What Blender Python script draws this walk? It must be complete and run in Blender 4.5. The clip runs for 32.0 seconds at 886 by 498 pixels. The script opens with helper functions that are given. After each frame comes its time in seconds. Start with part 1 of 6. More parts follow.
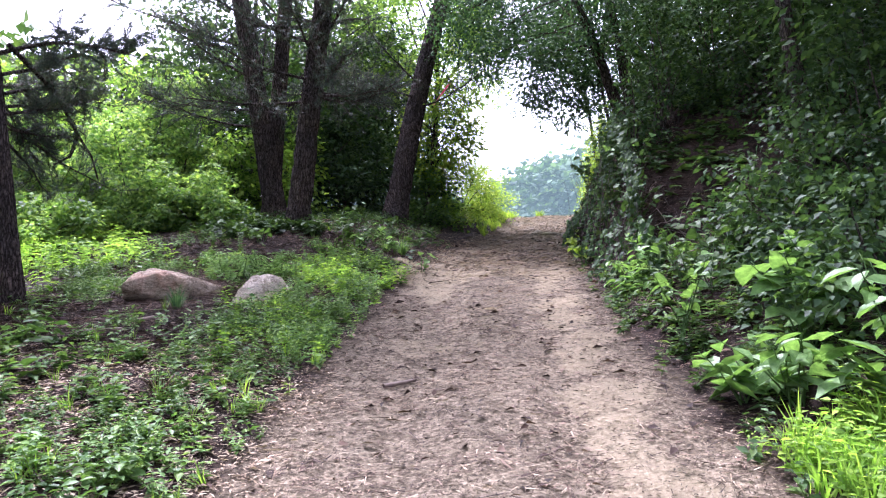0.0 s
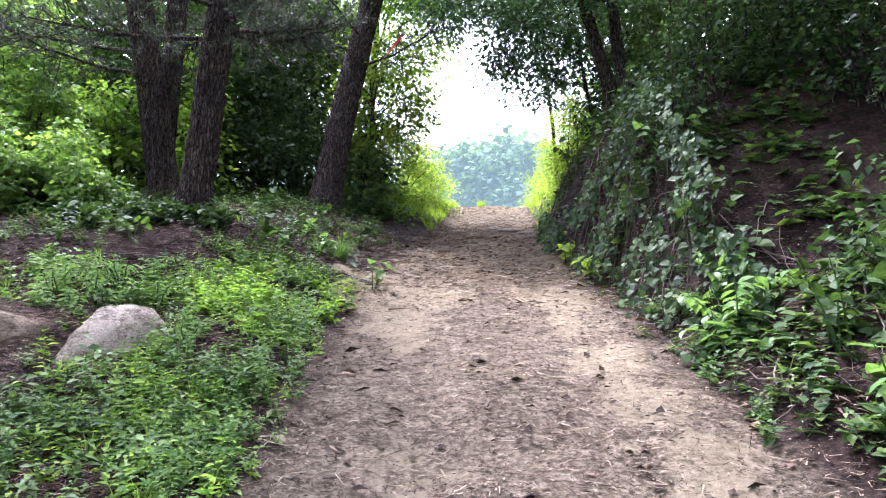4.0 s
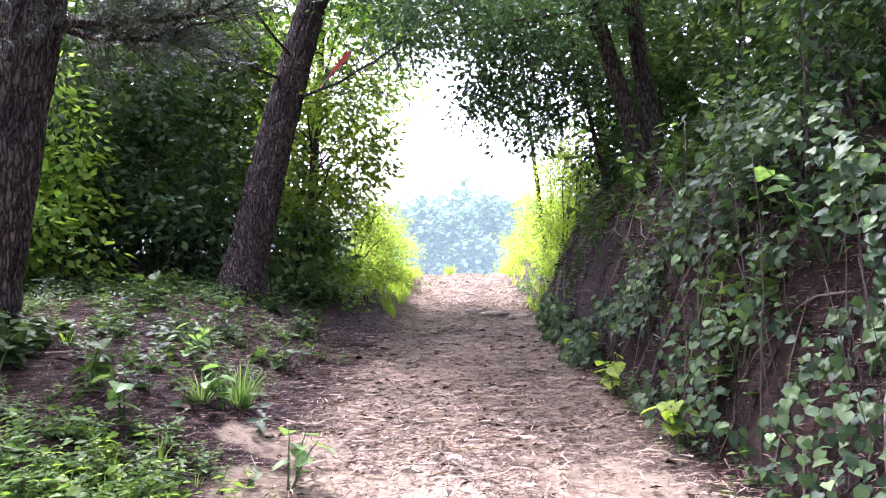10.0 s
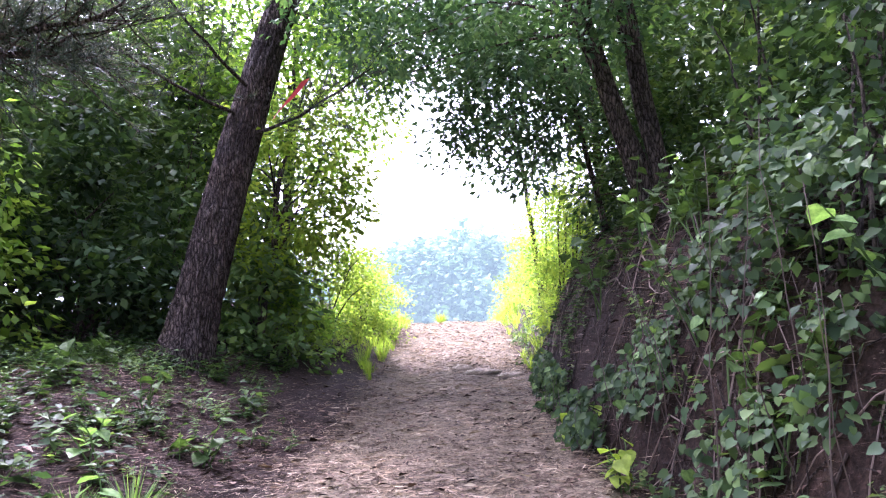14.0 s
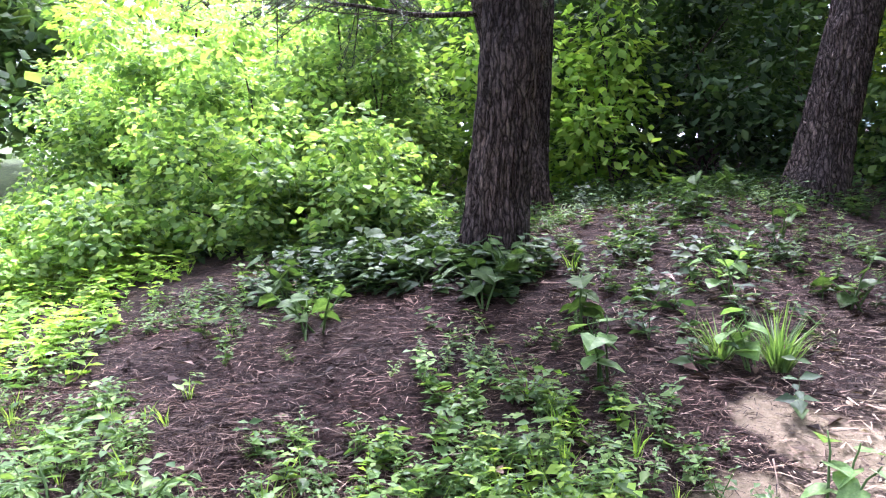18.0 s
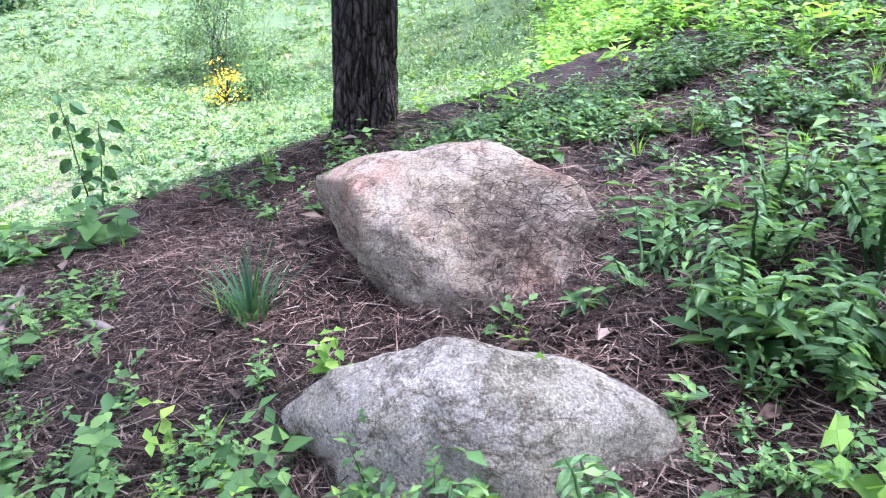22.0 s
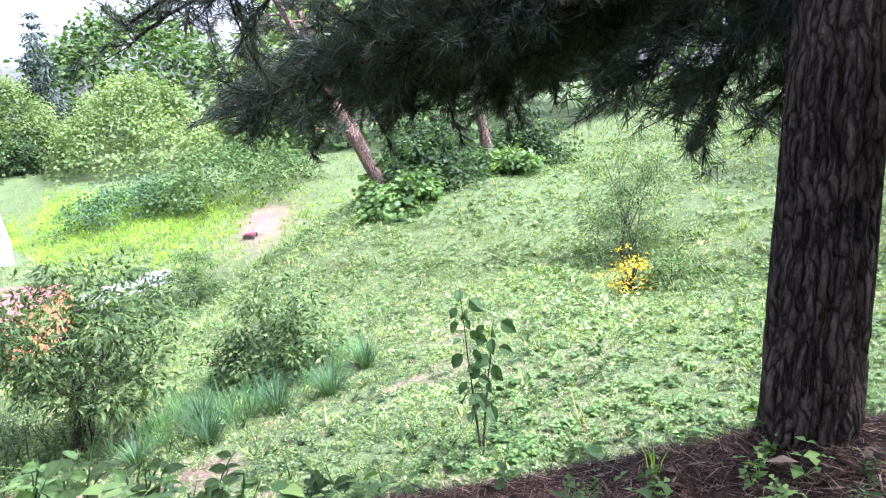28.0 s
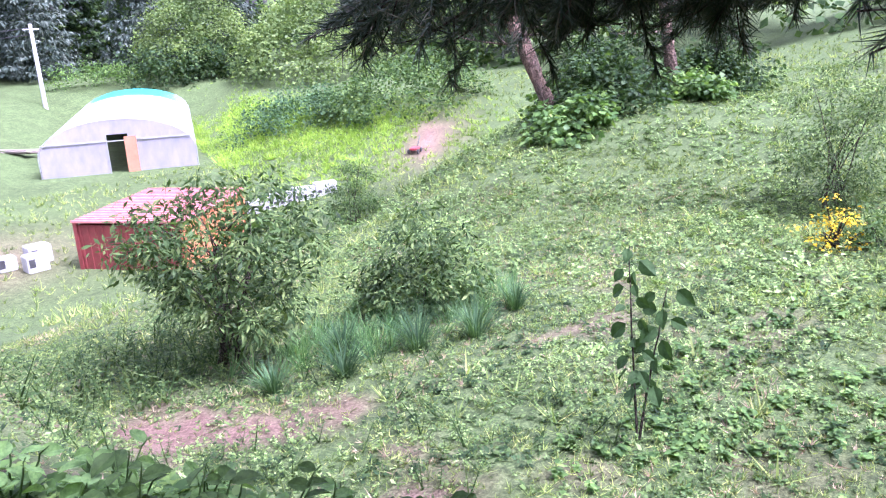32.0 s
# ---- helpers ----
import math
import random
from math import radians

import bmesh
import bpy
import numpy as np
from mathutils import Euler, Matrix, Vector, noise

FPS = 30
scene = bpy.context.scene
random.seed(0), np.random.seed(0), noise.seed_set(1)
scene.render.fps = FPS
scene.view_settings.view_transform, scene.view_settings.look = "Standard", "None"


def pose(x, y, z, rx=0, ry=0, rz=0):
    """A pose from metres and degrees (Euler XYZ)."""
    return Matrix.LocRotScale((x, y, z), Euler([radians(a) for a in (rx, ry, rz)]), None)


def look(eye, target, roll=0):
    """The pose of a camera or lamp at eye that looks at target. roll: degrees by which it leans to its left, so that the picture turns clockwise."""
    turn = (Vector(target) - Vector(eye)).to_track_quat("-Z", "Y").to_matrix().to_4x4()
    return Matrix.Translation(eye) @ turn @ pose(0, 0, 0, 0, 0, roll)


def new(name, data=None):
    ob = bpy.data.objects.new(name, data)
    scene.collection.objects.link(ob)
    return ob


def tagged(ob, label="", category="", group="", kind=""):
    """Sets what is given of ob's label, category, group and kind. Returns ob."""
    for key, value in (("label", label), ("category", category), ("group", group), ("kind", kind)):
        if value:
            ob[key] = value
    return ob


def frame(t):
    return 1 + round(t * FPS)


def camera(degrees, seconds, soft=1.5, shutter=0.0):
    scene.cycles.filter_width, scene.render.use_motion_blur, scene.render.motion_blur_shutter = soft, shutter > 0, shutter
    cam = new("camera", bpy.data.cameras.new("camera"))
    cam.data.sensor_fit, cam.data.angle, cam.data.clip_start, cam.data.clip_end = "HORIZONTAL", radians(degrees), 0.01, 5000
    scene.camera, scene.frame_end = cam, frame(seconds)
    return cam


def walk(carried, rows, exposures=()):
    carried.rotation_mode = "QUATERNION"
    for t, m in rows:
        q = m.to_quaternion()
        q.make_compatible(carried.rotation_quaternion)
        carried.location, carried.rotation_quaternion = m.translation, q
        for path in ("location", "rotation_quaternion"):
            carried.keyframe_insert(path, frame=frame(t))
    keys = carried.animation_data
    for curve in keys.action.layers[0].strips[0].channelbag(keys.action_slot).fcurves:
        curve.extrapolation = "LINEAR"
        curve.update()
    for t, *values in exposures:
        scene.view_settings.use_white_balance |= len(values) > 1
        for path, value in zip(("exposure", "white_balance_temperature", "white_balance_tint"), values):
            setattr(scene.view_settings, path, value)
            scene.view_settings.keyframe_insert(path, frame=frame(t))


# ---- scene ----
cam = camera(61.1, 32.0, 1.2)
METRES, EYE, TILT, LEAN, TURN = 12.5, 1.55, 3.5, 2.5, 0.0
ROWS = [
    (0.0, 0.0, 0.0, 0.0, 0.0, 0.0, -0.0),
    (0.5, -0.0033, 0.0323, -0.0016, -0.2, -0.94, -0.17),
    (1.0, -0.0094, 0.0631, 0.004, -0.73, -1.68, -0.24),
    (1.5, -0.0105, 0.1002, 0.0063, -1.28, -2.29, -0.33),
    (2.0, -0.0162, 0.1352, 0.0077, -2.04, -2.55, -0.65),
    (2.5, -0.0265, 0.1704, 0.0154, -3.28, -2.66, -1.06),
    (4.5, -0.0469, 0.2982, 0.0238, -7.99, -0.22, -2.49),
    (5.0, -0.0496, 0.3214, 0.0302, -9.16, 0.87, -2.69),
    (5.5, -0.0513, 0.3439, 0.0328, -10.46, 2.21, -2.61),
    (6.0, -0.0546, 0.3696, 0.0397, -11.75, 3.29, -2.34),
    (6.5, -0.0522, 0.3907, 0.0383, -12.13, 3.8, -2.19),
    (7.0, -0.0468, 0.4149, 0.0435, -11.77, 3.82, -2.21),
    (7.5, -0.0446, 0.4417, 0.0446, -11.32, 3.76, -2.24),
    (8.0, -0.0446, 0.4663, 0.0522, -10.89, 3.78, -2.1),
    (8.5, -0.0371, 0.4868, 0.0528, -10.63, 3.77, -1.74),
    (9.0, -0.0285, 0.5108, 0.058, -10.51, 3.61, -1.36),
    (9.5, -0.0258, 0.538, 0.0598, -10.3, 3.12, -1.2),
    (10.0, -0.0194, 0.563, 0.061, -10.1, 2.98, -1.26),
    (10.5, -0.007, 0.5866, 0.065, -9.79, 3.41, -1.43),
    (11.0, -0.0019, 0.6054, 0.0684, -9.8, 4.34, -1.57),
    (11.5, -0.0008, 0.6223, 0.0756, -9.79, 5.65, -1.65),
    (12.0, 0.0037, 0.634, 0.0785, -10.06, 6.77, -1.5),
    (12.5, 0.0106, 0.6426, 0.0799, -10.34, 7.33, -1.25),
    (13.0, 0.0154, 0.6484, 0.0792, -10.49, 7.2, -0.92),
    (13.5, 0.0172, 0.6517, 0.0785, -10.38, 6.7, -0.6),
    (15.5, 0.0108, 0.6598, 0.0762, -6.18, 3.35, 0.34),
    (16.0, 0.002, 0.6661, 0.0768, -3.07, 2.07, 0.8),
    (16.5, -0.0017, 0.6687, 0.0765, 2.18, 0.74, 1.22),
    (17.0, 0.0002, 0.673, 0.0761, 9.95, -0.73, 1.41),
    (17.5, 0.0011, 0.6776, 0.0747, 21.75, -2.97, 1.38),
    (18.0, -0.0007, 0.6805, 0.0737, 33.82, -5.74, 1.8),
    (18.5, -0.006, 0.6768, 0.0737, 43.51, -8.37, 2.42),
    (19.0, -0.0123, 0.6698, 0.072, 52.13, -11.43, 3.04),
    (19.5, -0.0179, 0.666, 0.0696, 59.29, -14.84, 3.31),
    (20.0, -0.0247, 0.66, 0.0661, 66.27, -18.35, 3.36),
    (20.5, -0.0297, 0.6578, 0.0622, 73.28, -21.73, 3.56),
    (21.0, -0.037, 0.6645, 0.0581, 80.26, -24.39, 3.84),
    (21.5, -0.0444, 0.6757, 0.059, 85.49, -26.21, 3.62),
    (22.0, -0.0494, 0.6785, 0.0585, 89.85, -27.59, 3.57),
    (22.5, -0.06, 0.6776, 0.0584, 92.97, -28.1, 3.37),
    (23.0, -0.0681, 0.6762, 0.0579, 96.1, -27.83, 3.45),
    (23.5, -0.0725, 0.6789, 0.0587, 100.26, -26.83, 3.93),
    (24.0, -0.0783, 0.6859, 0.0602, 105.38, -25.25, 4.56),
    (24.5, -0.0804, 0.6896, 0.0628, 111.06, -23.09, 5.17),
    (25.0, -0.0824, 0.6875, 0.0653, 115.93, -20.55, 5.61),
    (25.5, -0.0916, 0.682, 0.0662, 119.47, -17.61, 6.08),
    (26.0, -0.1029, 0.6749, 0.0663, 121.99, -15.13, 6.73),
    (26.5, -0.1135, 0.6758, 0.0672, 123.92, -13.28, 7.38),
    (28.5, -0.1572, 0.6525, 0.0684, 117.92, -11.59, 7.76),
    (29.0, -0.1737, 0.6439, 0.0652, 115.65, -12.21, 7.57),
    (29.5, -0.1905, 0.6373, 0.0661, 115.19, -13.48, 7.05),
    (30.0, -0.2006, 0.6315, 0.0653, 116.67, -15.15, 6.2),
    (30.5, -0.2174, 0.6215, 0.0638, 119.47, -16.51, 5.56),
    (31.0, -0.2235, 0.6146, 0.0652, 123.4, -17.27, 5.46),
    (31.5, -0.2239, 0.6108, 0.0651, 128.12, -17.24, 5.87),
    (32.0, -0.2256, 0.6101, 0.0658, 133.36, -16.58, 6.48),
]
EXPOSURES = [(0.0, 2.2, 5450, 35), (5.0, 2.75, 5500, 31), (9.0, 3.05, 5600, 41), (13.0, 3.2, 5450, 46), (16.0, 3.1, 5550, 38), (17.0, 3.2, 5800, 31), (18.0, 3.25, 5450, 36), (19.0, 3.2, 5350, 37), (20.0, 2.95, 4850, 29), (21.0, 2.8, 4950, 27), (22.0, 2.8, 4950, 26), (23.0, 2.65, 4950, 24), (24.0, 2.65, 4850, 23), (25.0, 2.55, 4800, 23), (26.0, 2.45, 4700, 23), (29.0, 2.55, 5650, 33), (31.0, 2.4, 5650, 32), (32.0, 2.15, 5300, 42)]
walk(cam, [(t, pose(0, 0, EYE, TILT, LEAN, TURN) @ pose(METRES * x, METRES * y, METRES * z, 90 + pitch, roll, yaw)) for t, x, y, z, yaw, pitch, roll in ROWS],
     EXPOSURES)

# ---- world and sun ----
SUN_ELEVATION, SUN_AZIMUTH = 60.0, 342.0     # degrees; azimuth from +y, clockwise
world = bpy.data.worlds.new("hazy_sky")
scene.world = world
world.use_nodes = True
wn = world.node_tree
sky = wn.nodes.new("ShaderNodeTexSky")
sky.sky_type, sky.sun_disc = "NISHITA", False
sky.sun_elevation, sky.sun_rotation = radians(SUN_ELEVATION), radians(SUN_AZIMUTH)
sky.air_density, sky.dust_density, sky.ozone_density = 1.0, 6.0, 1.0
pale = wn.nodes.new("ShaderNodeHueSaturation")
pale.inputs["Saturation"].default_value = 0.25
wn.links.new(sky.outputs[0], pale.inputs["Color"])
wn.links.new(pale.outputs[0], wn.nodes["Background"].inputs["Color"])
wn.nodes["Background"].inputs["Strength"].default_value = 0.15
sun = new("sun", bpy.data.lights.new("sun", "SUN"))
sun.data.energy, sun.data.angle, sun.data.color = 2.0, radians(12), (1.0, 0.95, 0.87)
_a, _e = radians(SUN_AZIMUTH), radians(SUN_ELEVATION)
sun.matrix_world = look((0, 0, 40), Vector((0, 0, 40)) - Vector((math.sin(_a) * math.cos(_e), math.cos(_a) * math.cos(_e), math.sin(_e))))


# ---- noise and terrain ----
rng = np.random.default_rng(7)


def hash2(ix, iy, seed):
    h = (ix.astype(np.int64) * 374761393 + iy.astype(np.int64) * 668265263 + seed * 2147483647) & 0xFFFFFFFF
    h = ((h ^ (h >> 13)) * 1274126177) & 0xFFFFFFFF
    return ((h ^ (h >> 16)) & 0xFFFF) / 65535.0


def vnoise(x, y, size, seed=0):
    """Smooth value noise from 0 to 1, with cells of that size."""
    x, y = np.asarray(x, float) / size, np.asarray(y, float) / size
    ix, iy = np.floor(x), np.floor(y)
    fx, fy = x - ix, y - iy
    fx, fy = fx * fx * (3 - 2 * fx), fy * fy * (3 - 2 * fy)
    a, b = hash2(ix, iy, seed), hash2(ix + 1, iy, seed)
    c, d = hash2(ix, iy + 1, seed), hash2(ix + 1, iy + 1, seed)
    return (a + (b - a) * fx) * (1 - fy) + (c + (d - c) * fx) * fy


def fbm(x, y, size, seed=0, octaves=3):
    total, amp, norm = 0.0, 1.0, 0.0
    for k in range(octaves):
        total = total + amp * vnoise(x, y, size / 2 ** k, seed + 17 * k)
        norm += amp
        amp *= 0.5
    return total / norm


def step(v, a, b):
    t = np.clip((np.asarray(v, float) - a) / (b - a), 0, 1)
    return t * t * (3 - 2 * t)


def curve(v, xs, zs):
    """A smooth curve through a few knots (monotone tangents)."""
    v, xs, zs = np.asarray(v, float), np.asarray(xs, float), np.asarray(zs, float)
    d = np.diff(zs) / np.diff(xs)
    m = np.concatenate([[d[0]], np.where(d[:-1] * d[1:] > 0, 2 * d[:-1] * d[1:] / (d[:-1] + d[1:] + 1e-12), 0), [d[-1]]])
    v = np.clip(v, xs[0], xs[-1])
    i = np.clip(np.searchsorted(xs, v) - 1, 0, len(xs) - 2)
    h = xs[i + 1] - xs[i]
    t = (v - xs[i]) / h
    return ((1 + 2 * t) * (1 - t) ** 2 * zs[i] + t * (1 - t) ** 2 * h * m[i]
            + t * t * (3 - 2 * t) * zs[i + 1] + t * t * (t - 1) * h * m[i + 1])


def path_z(y):
    return curve(y, [-60, -10, 0, 4, 8, 12.8, 18.6, 27, 31, 60, 120], [-6, -1.2, 0.0, 0.5, 1.27, 2.15, 2.95, 4.12, 4.0, -4, -10])


def path_x(y):
    return curve(y, [-60, -5, 4, 8, 10.5, 18.6, 27, 60], [-3, 0.0, 0.2, 0.45, 0.72, 2.3, 3.9, 8])


def path_half(y):
    return curve(y, [-60, 3, 8, 12, 15.5, 20, 60], [1.6, 1.52, 1.35, 1.25, 1.05, 1.1, 1.3])


def brow_x(y):
    """Where the shelf beside the path breaks off towards the meadow."""
    return curve(y, [-60, 0, 4.5, 8, 10, 13, 20, 40], [-3.0, -2.9, -3.6, -4.75, -6.2, -8.5, -10, -12])


def valley_z(x, y):
    z = curve(y, [-200, -70, -50, -30, -16, -8, -1, 4.5, 8, 12, 17, 40, 90], [6, -1.6, -2.8, -4.3, -5, -2.9, -1.75, -0.95, -0.55, 0.9, 3.2, 7, 9])
    west = np.clip(-18 - np.asarray(x, float), 0, 60) * (0.25 + 0.75 * step(y, -48, -24))
    z = z + 0.12 * west + 1.7 * np.exp(-(((x + 25) / 6) ** 2 + ((y + 8) / 6) ** 2)) + 0.25 * (fbm(x, y, 6, 3) - 0.5)
    # level ground round the greenhouse
    u, w = -0.885 * (x + 19.6) + 0.465 * (y + 32.1), -0.465 * (x + 19.6) - 0.885 * (y + 32.1)
    pad = (1 - step(np.abs(u), 4.5, 8.5)) * step(w, -4, -1) * (1 - step(w, 23, 30))
    return z * (1 - pad) - 4.27 * pad


def ground_z(x, y, fine=True):
    x, y = np.asarray(x, float), np.asarray(y, float)
    pz, pc, ph = path_z(y), path_x(y), path_half(y)
    off = x - pc
    # verge to the west
    verge = pz + (0.34 + 0.32 * step(y, 9, 12.5)) * (0.55 * step(-off, ph - 0.3, ph + 1.0) * (1 - 0.6 * step(y, 9, 12.5)) + 0.45 * step(-off, ph, ph + 2.4) * (1 + 0.75 * step(y, 9, 12.5)))
    over = np.clip(brow_x(y) - x, 0, None)
    fall = verge - 0.62 * over - 0.03 * np.minimum(over, 4) ** 2 + 0.05 * np.exp(-((x + 4.7) ** 2 + (y - 8.0) ** 2) / 0.35)
    low = valley_z(x, y) - 40 * (1 - step(brow_x(y) - x, -0.6, 1.2))
    k = 0.35
    h = np.clip(0.5 + 0.5 * (fall - low) / k, 0, 1)
    west = low + (fall - low) * h + k * h * (1 - h)
    # bank to the east
    steep = 0.75 + 3.6 * step(y, 9, 11.5) * (1 - 0.8 * step(y, 17, 19.5))
    foot = ph + 0.1 + 0.4 * (1 - step(y, 4, 8)) + 0.2 * np.exp(-((y - 10.8) / 2.0) ** 2)
    run = np.clip(off - foot, 0, None)
    top = curve(y, [-60, 2, 8, 9.6, 10.4, 11.2, 12.5, 17, 21, 27, 60], [0.3, 0.4, 0.65, 0.95, 1.5, 2.0, 2.4, 2.2, 1.9, 0.6, 0.5])
    bank = top * (1 - np.exp(-steep * run / top)) + 0.3 * np.clip(run - 1.2, 0, 30)
    z = np.where(off < 0, west, pz + bank)
    if fine:
        on = step(ph + 0.15 - np.abs(off), 0, 0.35) * step(y, -30, -20)
        rut = np.exp(-((np.abs(off - 0.02) - 0.62) / 0.24) ** 2)
        near = np.exp(-((x + 1) ** 2 + (y - 9) ** 2) / 900)
        z = z + near * (on * (-0.05 * rut + 0.03 * (fbm(x, y, 0.5, 5) - 0.5))
                        + (1 - on) * 0.1 * (fbm(x, y, 0.8, 9) - 0.5) + 0.02 * (fbm(x, y, 0.12, 11, 2) - 0.5))
        z = z + np.where(off > foot, np.minimum(run, 1) * 0.5 * (fbm(x + 0.6 * z, y, 0.7, 21) - 0.5), 0) * near
    return z


def gz(x, y):
    return float(ground_z(np.array([x]), np.array([y]))[0])


# ---- mesh helpers ----
def soup(name, V, F, mat, parent=None, smooth=False):
    """One mesh object out of arrays of points and of triangles or quads."""
    V, F = np.ascontiguousarray(V, np.float32), np.ascontiguousarray(F, np.int32)
    me = bpy.data.meshes.new(name)
    me.vertices.add(len(V))
    me.vertices.foreach_set("co", V.ravel())
    me.loops.add(F.size)
    me.loops.foreach_set("vertex_index", F.ravel())
    me.polygons.add(len(F))
    me.polygons.foreach_set("loop_start", np.arange(0, F.size, F.shape[1], dtype=np.int32))
    if smooth:
        me.polygons.foreach_set("use_smooth", np.ones(len(F), bool))
    me.update(calc_edges=True)
    me.materials.append(mat)
    ob = new(name, me)
    if parent is not None:
        ob.parent = parent
        if parent.parent is None:
            ob.matrix_parent_inverse = parent.matrix_basis.inverted()
    return ob


def part(name, bm, mat, parent, label=""):
    """A bmesh, given in the world's axes, as one mesh under a thing or a part."""
    me = bpy.data.meshes.new(name)
    bm.to_mesh(me)
    bm.free()
    me.materials.append(mat)
    ob = new(name, me)
    if parent is not None:
        ob.parent = parent
        if parent.parent is None:
            ob.matrix_parent_inverse = parent.matrix_basis.inverted()
    if label:
        ob["label"] = label
    return ob


def thing(name, x, y, z, label, category, group="", kind=""):
    ob = new(name)
    ob.empty_display_size = 0.2
    ob.matrix_basis = pose(x, y, z)
    return tagged(ob, label, category, group, kind)


def join(pieces):
    V, F, n = [], [], 0
    for v, f in pieces:
        V.append(v)
        F.append(f + n)
        n += len(v)
    return np.concatenate(V), np.concatenate(F)


def unit(a):
    return a / np.maximum(np.linalg.norm(a, axis=-1, keepdims=True), 1e-9)


LEAF = (np.array([(0, 0, 0), (-.5, .42, .1), (.5, .42, .1), (0, 1, -.08), (0, .45, -.02)], float),
        np.array([(0, 4, 1), (0, 2, 4), (4, 3, 1), (4, 2, 3)]))
FINE = (np.array([(0, 0, 0), (-.42, .22, .07), (.42, .22, .07), (0, .25, -.02), (-.5, .5, .09), (.5, .5, .09), (0, .5, -.03),
                  (-.3, .78, .03), (.3, .78, .03), (0, .78, -.07), (0, 1, -.14)], float),
        np.array([(0, 3, 1), (0, 2, 3), (3, 6, 4), (3, 4, 1), (3, 2, 5), (3, 5, 6), (6, 9, 7), (6, 7, 4), (6, 5, 8), (6, 8, 9), (9, 10, 7), (9, 8, 10)]))
FLAKE = (np.array([(0, 0, 0), (-.5, .5, .05), (.5, .5, .05), (0, 1, -.05)], float), np.array([(0, 2, 1), (2, 3, 1)]))
NEEDLE = (np.array([(-.5, 0, 0), (.5, 0, 0), (0, 1, -.03)], float), np.array([(0, 1, 2)]))
BLADE = (np.array([(-.5, 0, 0), (.5, 0, 0), (-.38, .5, .02), (.38, .5, .02), (0, 1, -.16)], float), np.array([(0, 1, 3), (0, 3, 2), (2, 3, 4)]))
HEART = (np.array([(0, 0, 0), (-.34, -.1, .03), (.34, -.1, .03), (-.55, .22, .06), (.55, .22, .06), (0, .3, -.03), (-.38, .6, .04), (.38, .6, .04), (0, .62, -.05), (0, 1, -.14)], float),
         np.array([(0, 5, 3), (0, 3, 1), (0, 2, 4), (0, 4, 5), (5, 8, 6), (5, 6, 3), (5, 4, 7), (5, 7, 8), (8, 9, 6), (8, 7, 9)]))


def leaves(P, D, N, length, width, kind=LEAF):
    """Leaves that grow from P along D with their faces towards N."""
    T, F = kind
    P, D, N = np.atleast_2d(P), unit(np.atleast_2d(D)), np.atleast_2d(N)
    X = unit(np.cross(D, N))
    Z = np.cross(X, D)
    n = len(P)
    ln = np.broadcast_to(np.asarray(length, float), (n,))[:, None, None]
    wd = np.broadcast_to(np.asarray(width, float), (n,))[:, None, None]
    V = P[:, None] + wd * T[None, :, 0:1] * X[:, None] + ln * (T[None, :, 1:2] * D[:, None] + T[None, :, 2:3] * Z[:, None])
    return V.reshape(-1, 3), (F[None] + (np.arange(n) * len(T))[:, None, None]).reshape(-1, F.shape[1])


def tube(points, radii, sides=8, bark=0.0, seed=0):
    """A tapering tube of quads through points; bark: depth of its upright ridges, as a share of the radius."""
    P = np.asarray(points, float)
    T = unit(np.gradient(P, axis=0))
    ref = np.tile(np.array([0.0, 0.0, 1.0]), (len(P), 1))
    ref[np.abs(T[:, 2]) > 0.9] = (0.0, 1.0, 0.0)
    A = unit(np.cross(T, ref))
    B = np.cross(T, A)
    ang = np.linspace(0, 2 * np.pi, sides, endpoint=False)
    r = np.asarray(radii, float)[:, None] * np.ones((1, sides))
    if bark:
        s = np.concatenate([[0], np.cumsum(np.linalg.norm(np.diff(P, axis=0), axis=1))])
        wrap = np.minimum(ang, 2 * np.pi - ang)[None] / np.pi
        girth = 2 * np.pi * float(np.max(r))
        u = wrap * girth / 0.08 + 0.5 * (vnoise(wrap * 6 + 0 * s[:, None], s[:, None] / 0.22 + 0 * wrap, 1.0, seed + 3) - 0.5)
        ridge = np.abs(vnoise(u + 0 * s[:, None], s[:, None] / 0.34 + 0 * u, 1.0, seed) - 0.5) * 2
        small = vnoise(u * 2.3 + 7, s[:, None] / 0.09 + 0 * u, 1.0, seed + 9)
        r = r * (1 - bark + bark * (1.7 * np.clip(ridge * 1.3, 0, 0.55) + 0.25 * small)) * (1 + 0.05 * (vnoise(wrap * 5 + 0 * s[:, None], s[:, None] / 0.6 + 0 * wrap, 1.0, seed + 5) - 0.5))
    V = P[:, None] + r[..., None] * (np.cos(ang)[None, :, None] * A[:, None] + np.sin(ang)[None, :, None] * B[:, None])
    n = len(P)
    i, j = np.meshgrid(np.arange(n - 1), np.arange(sides), indexing="ij")
    a, b = i * sides + j, i * sides + (j + 1) % sides
    F = np.stack([a, b, b + sides, a + sides], -1).reshape(-1, 4)
    V = np.concatenate([V.reshape(-1, 3), P[-1:]])
    cap = np.array([[(n - 1) * sides + q, (n - 1) * sides + (q + 1) % sides, n * sides, n * sides] for q in range(sides)])
    return V, np.concatenate([F, cap[:, :4]])


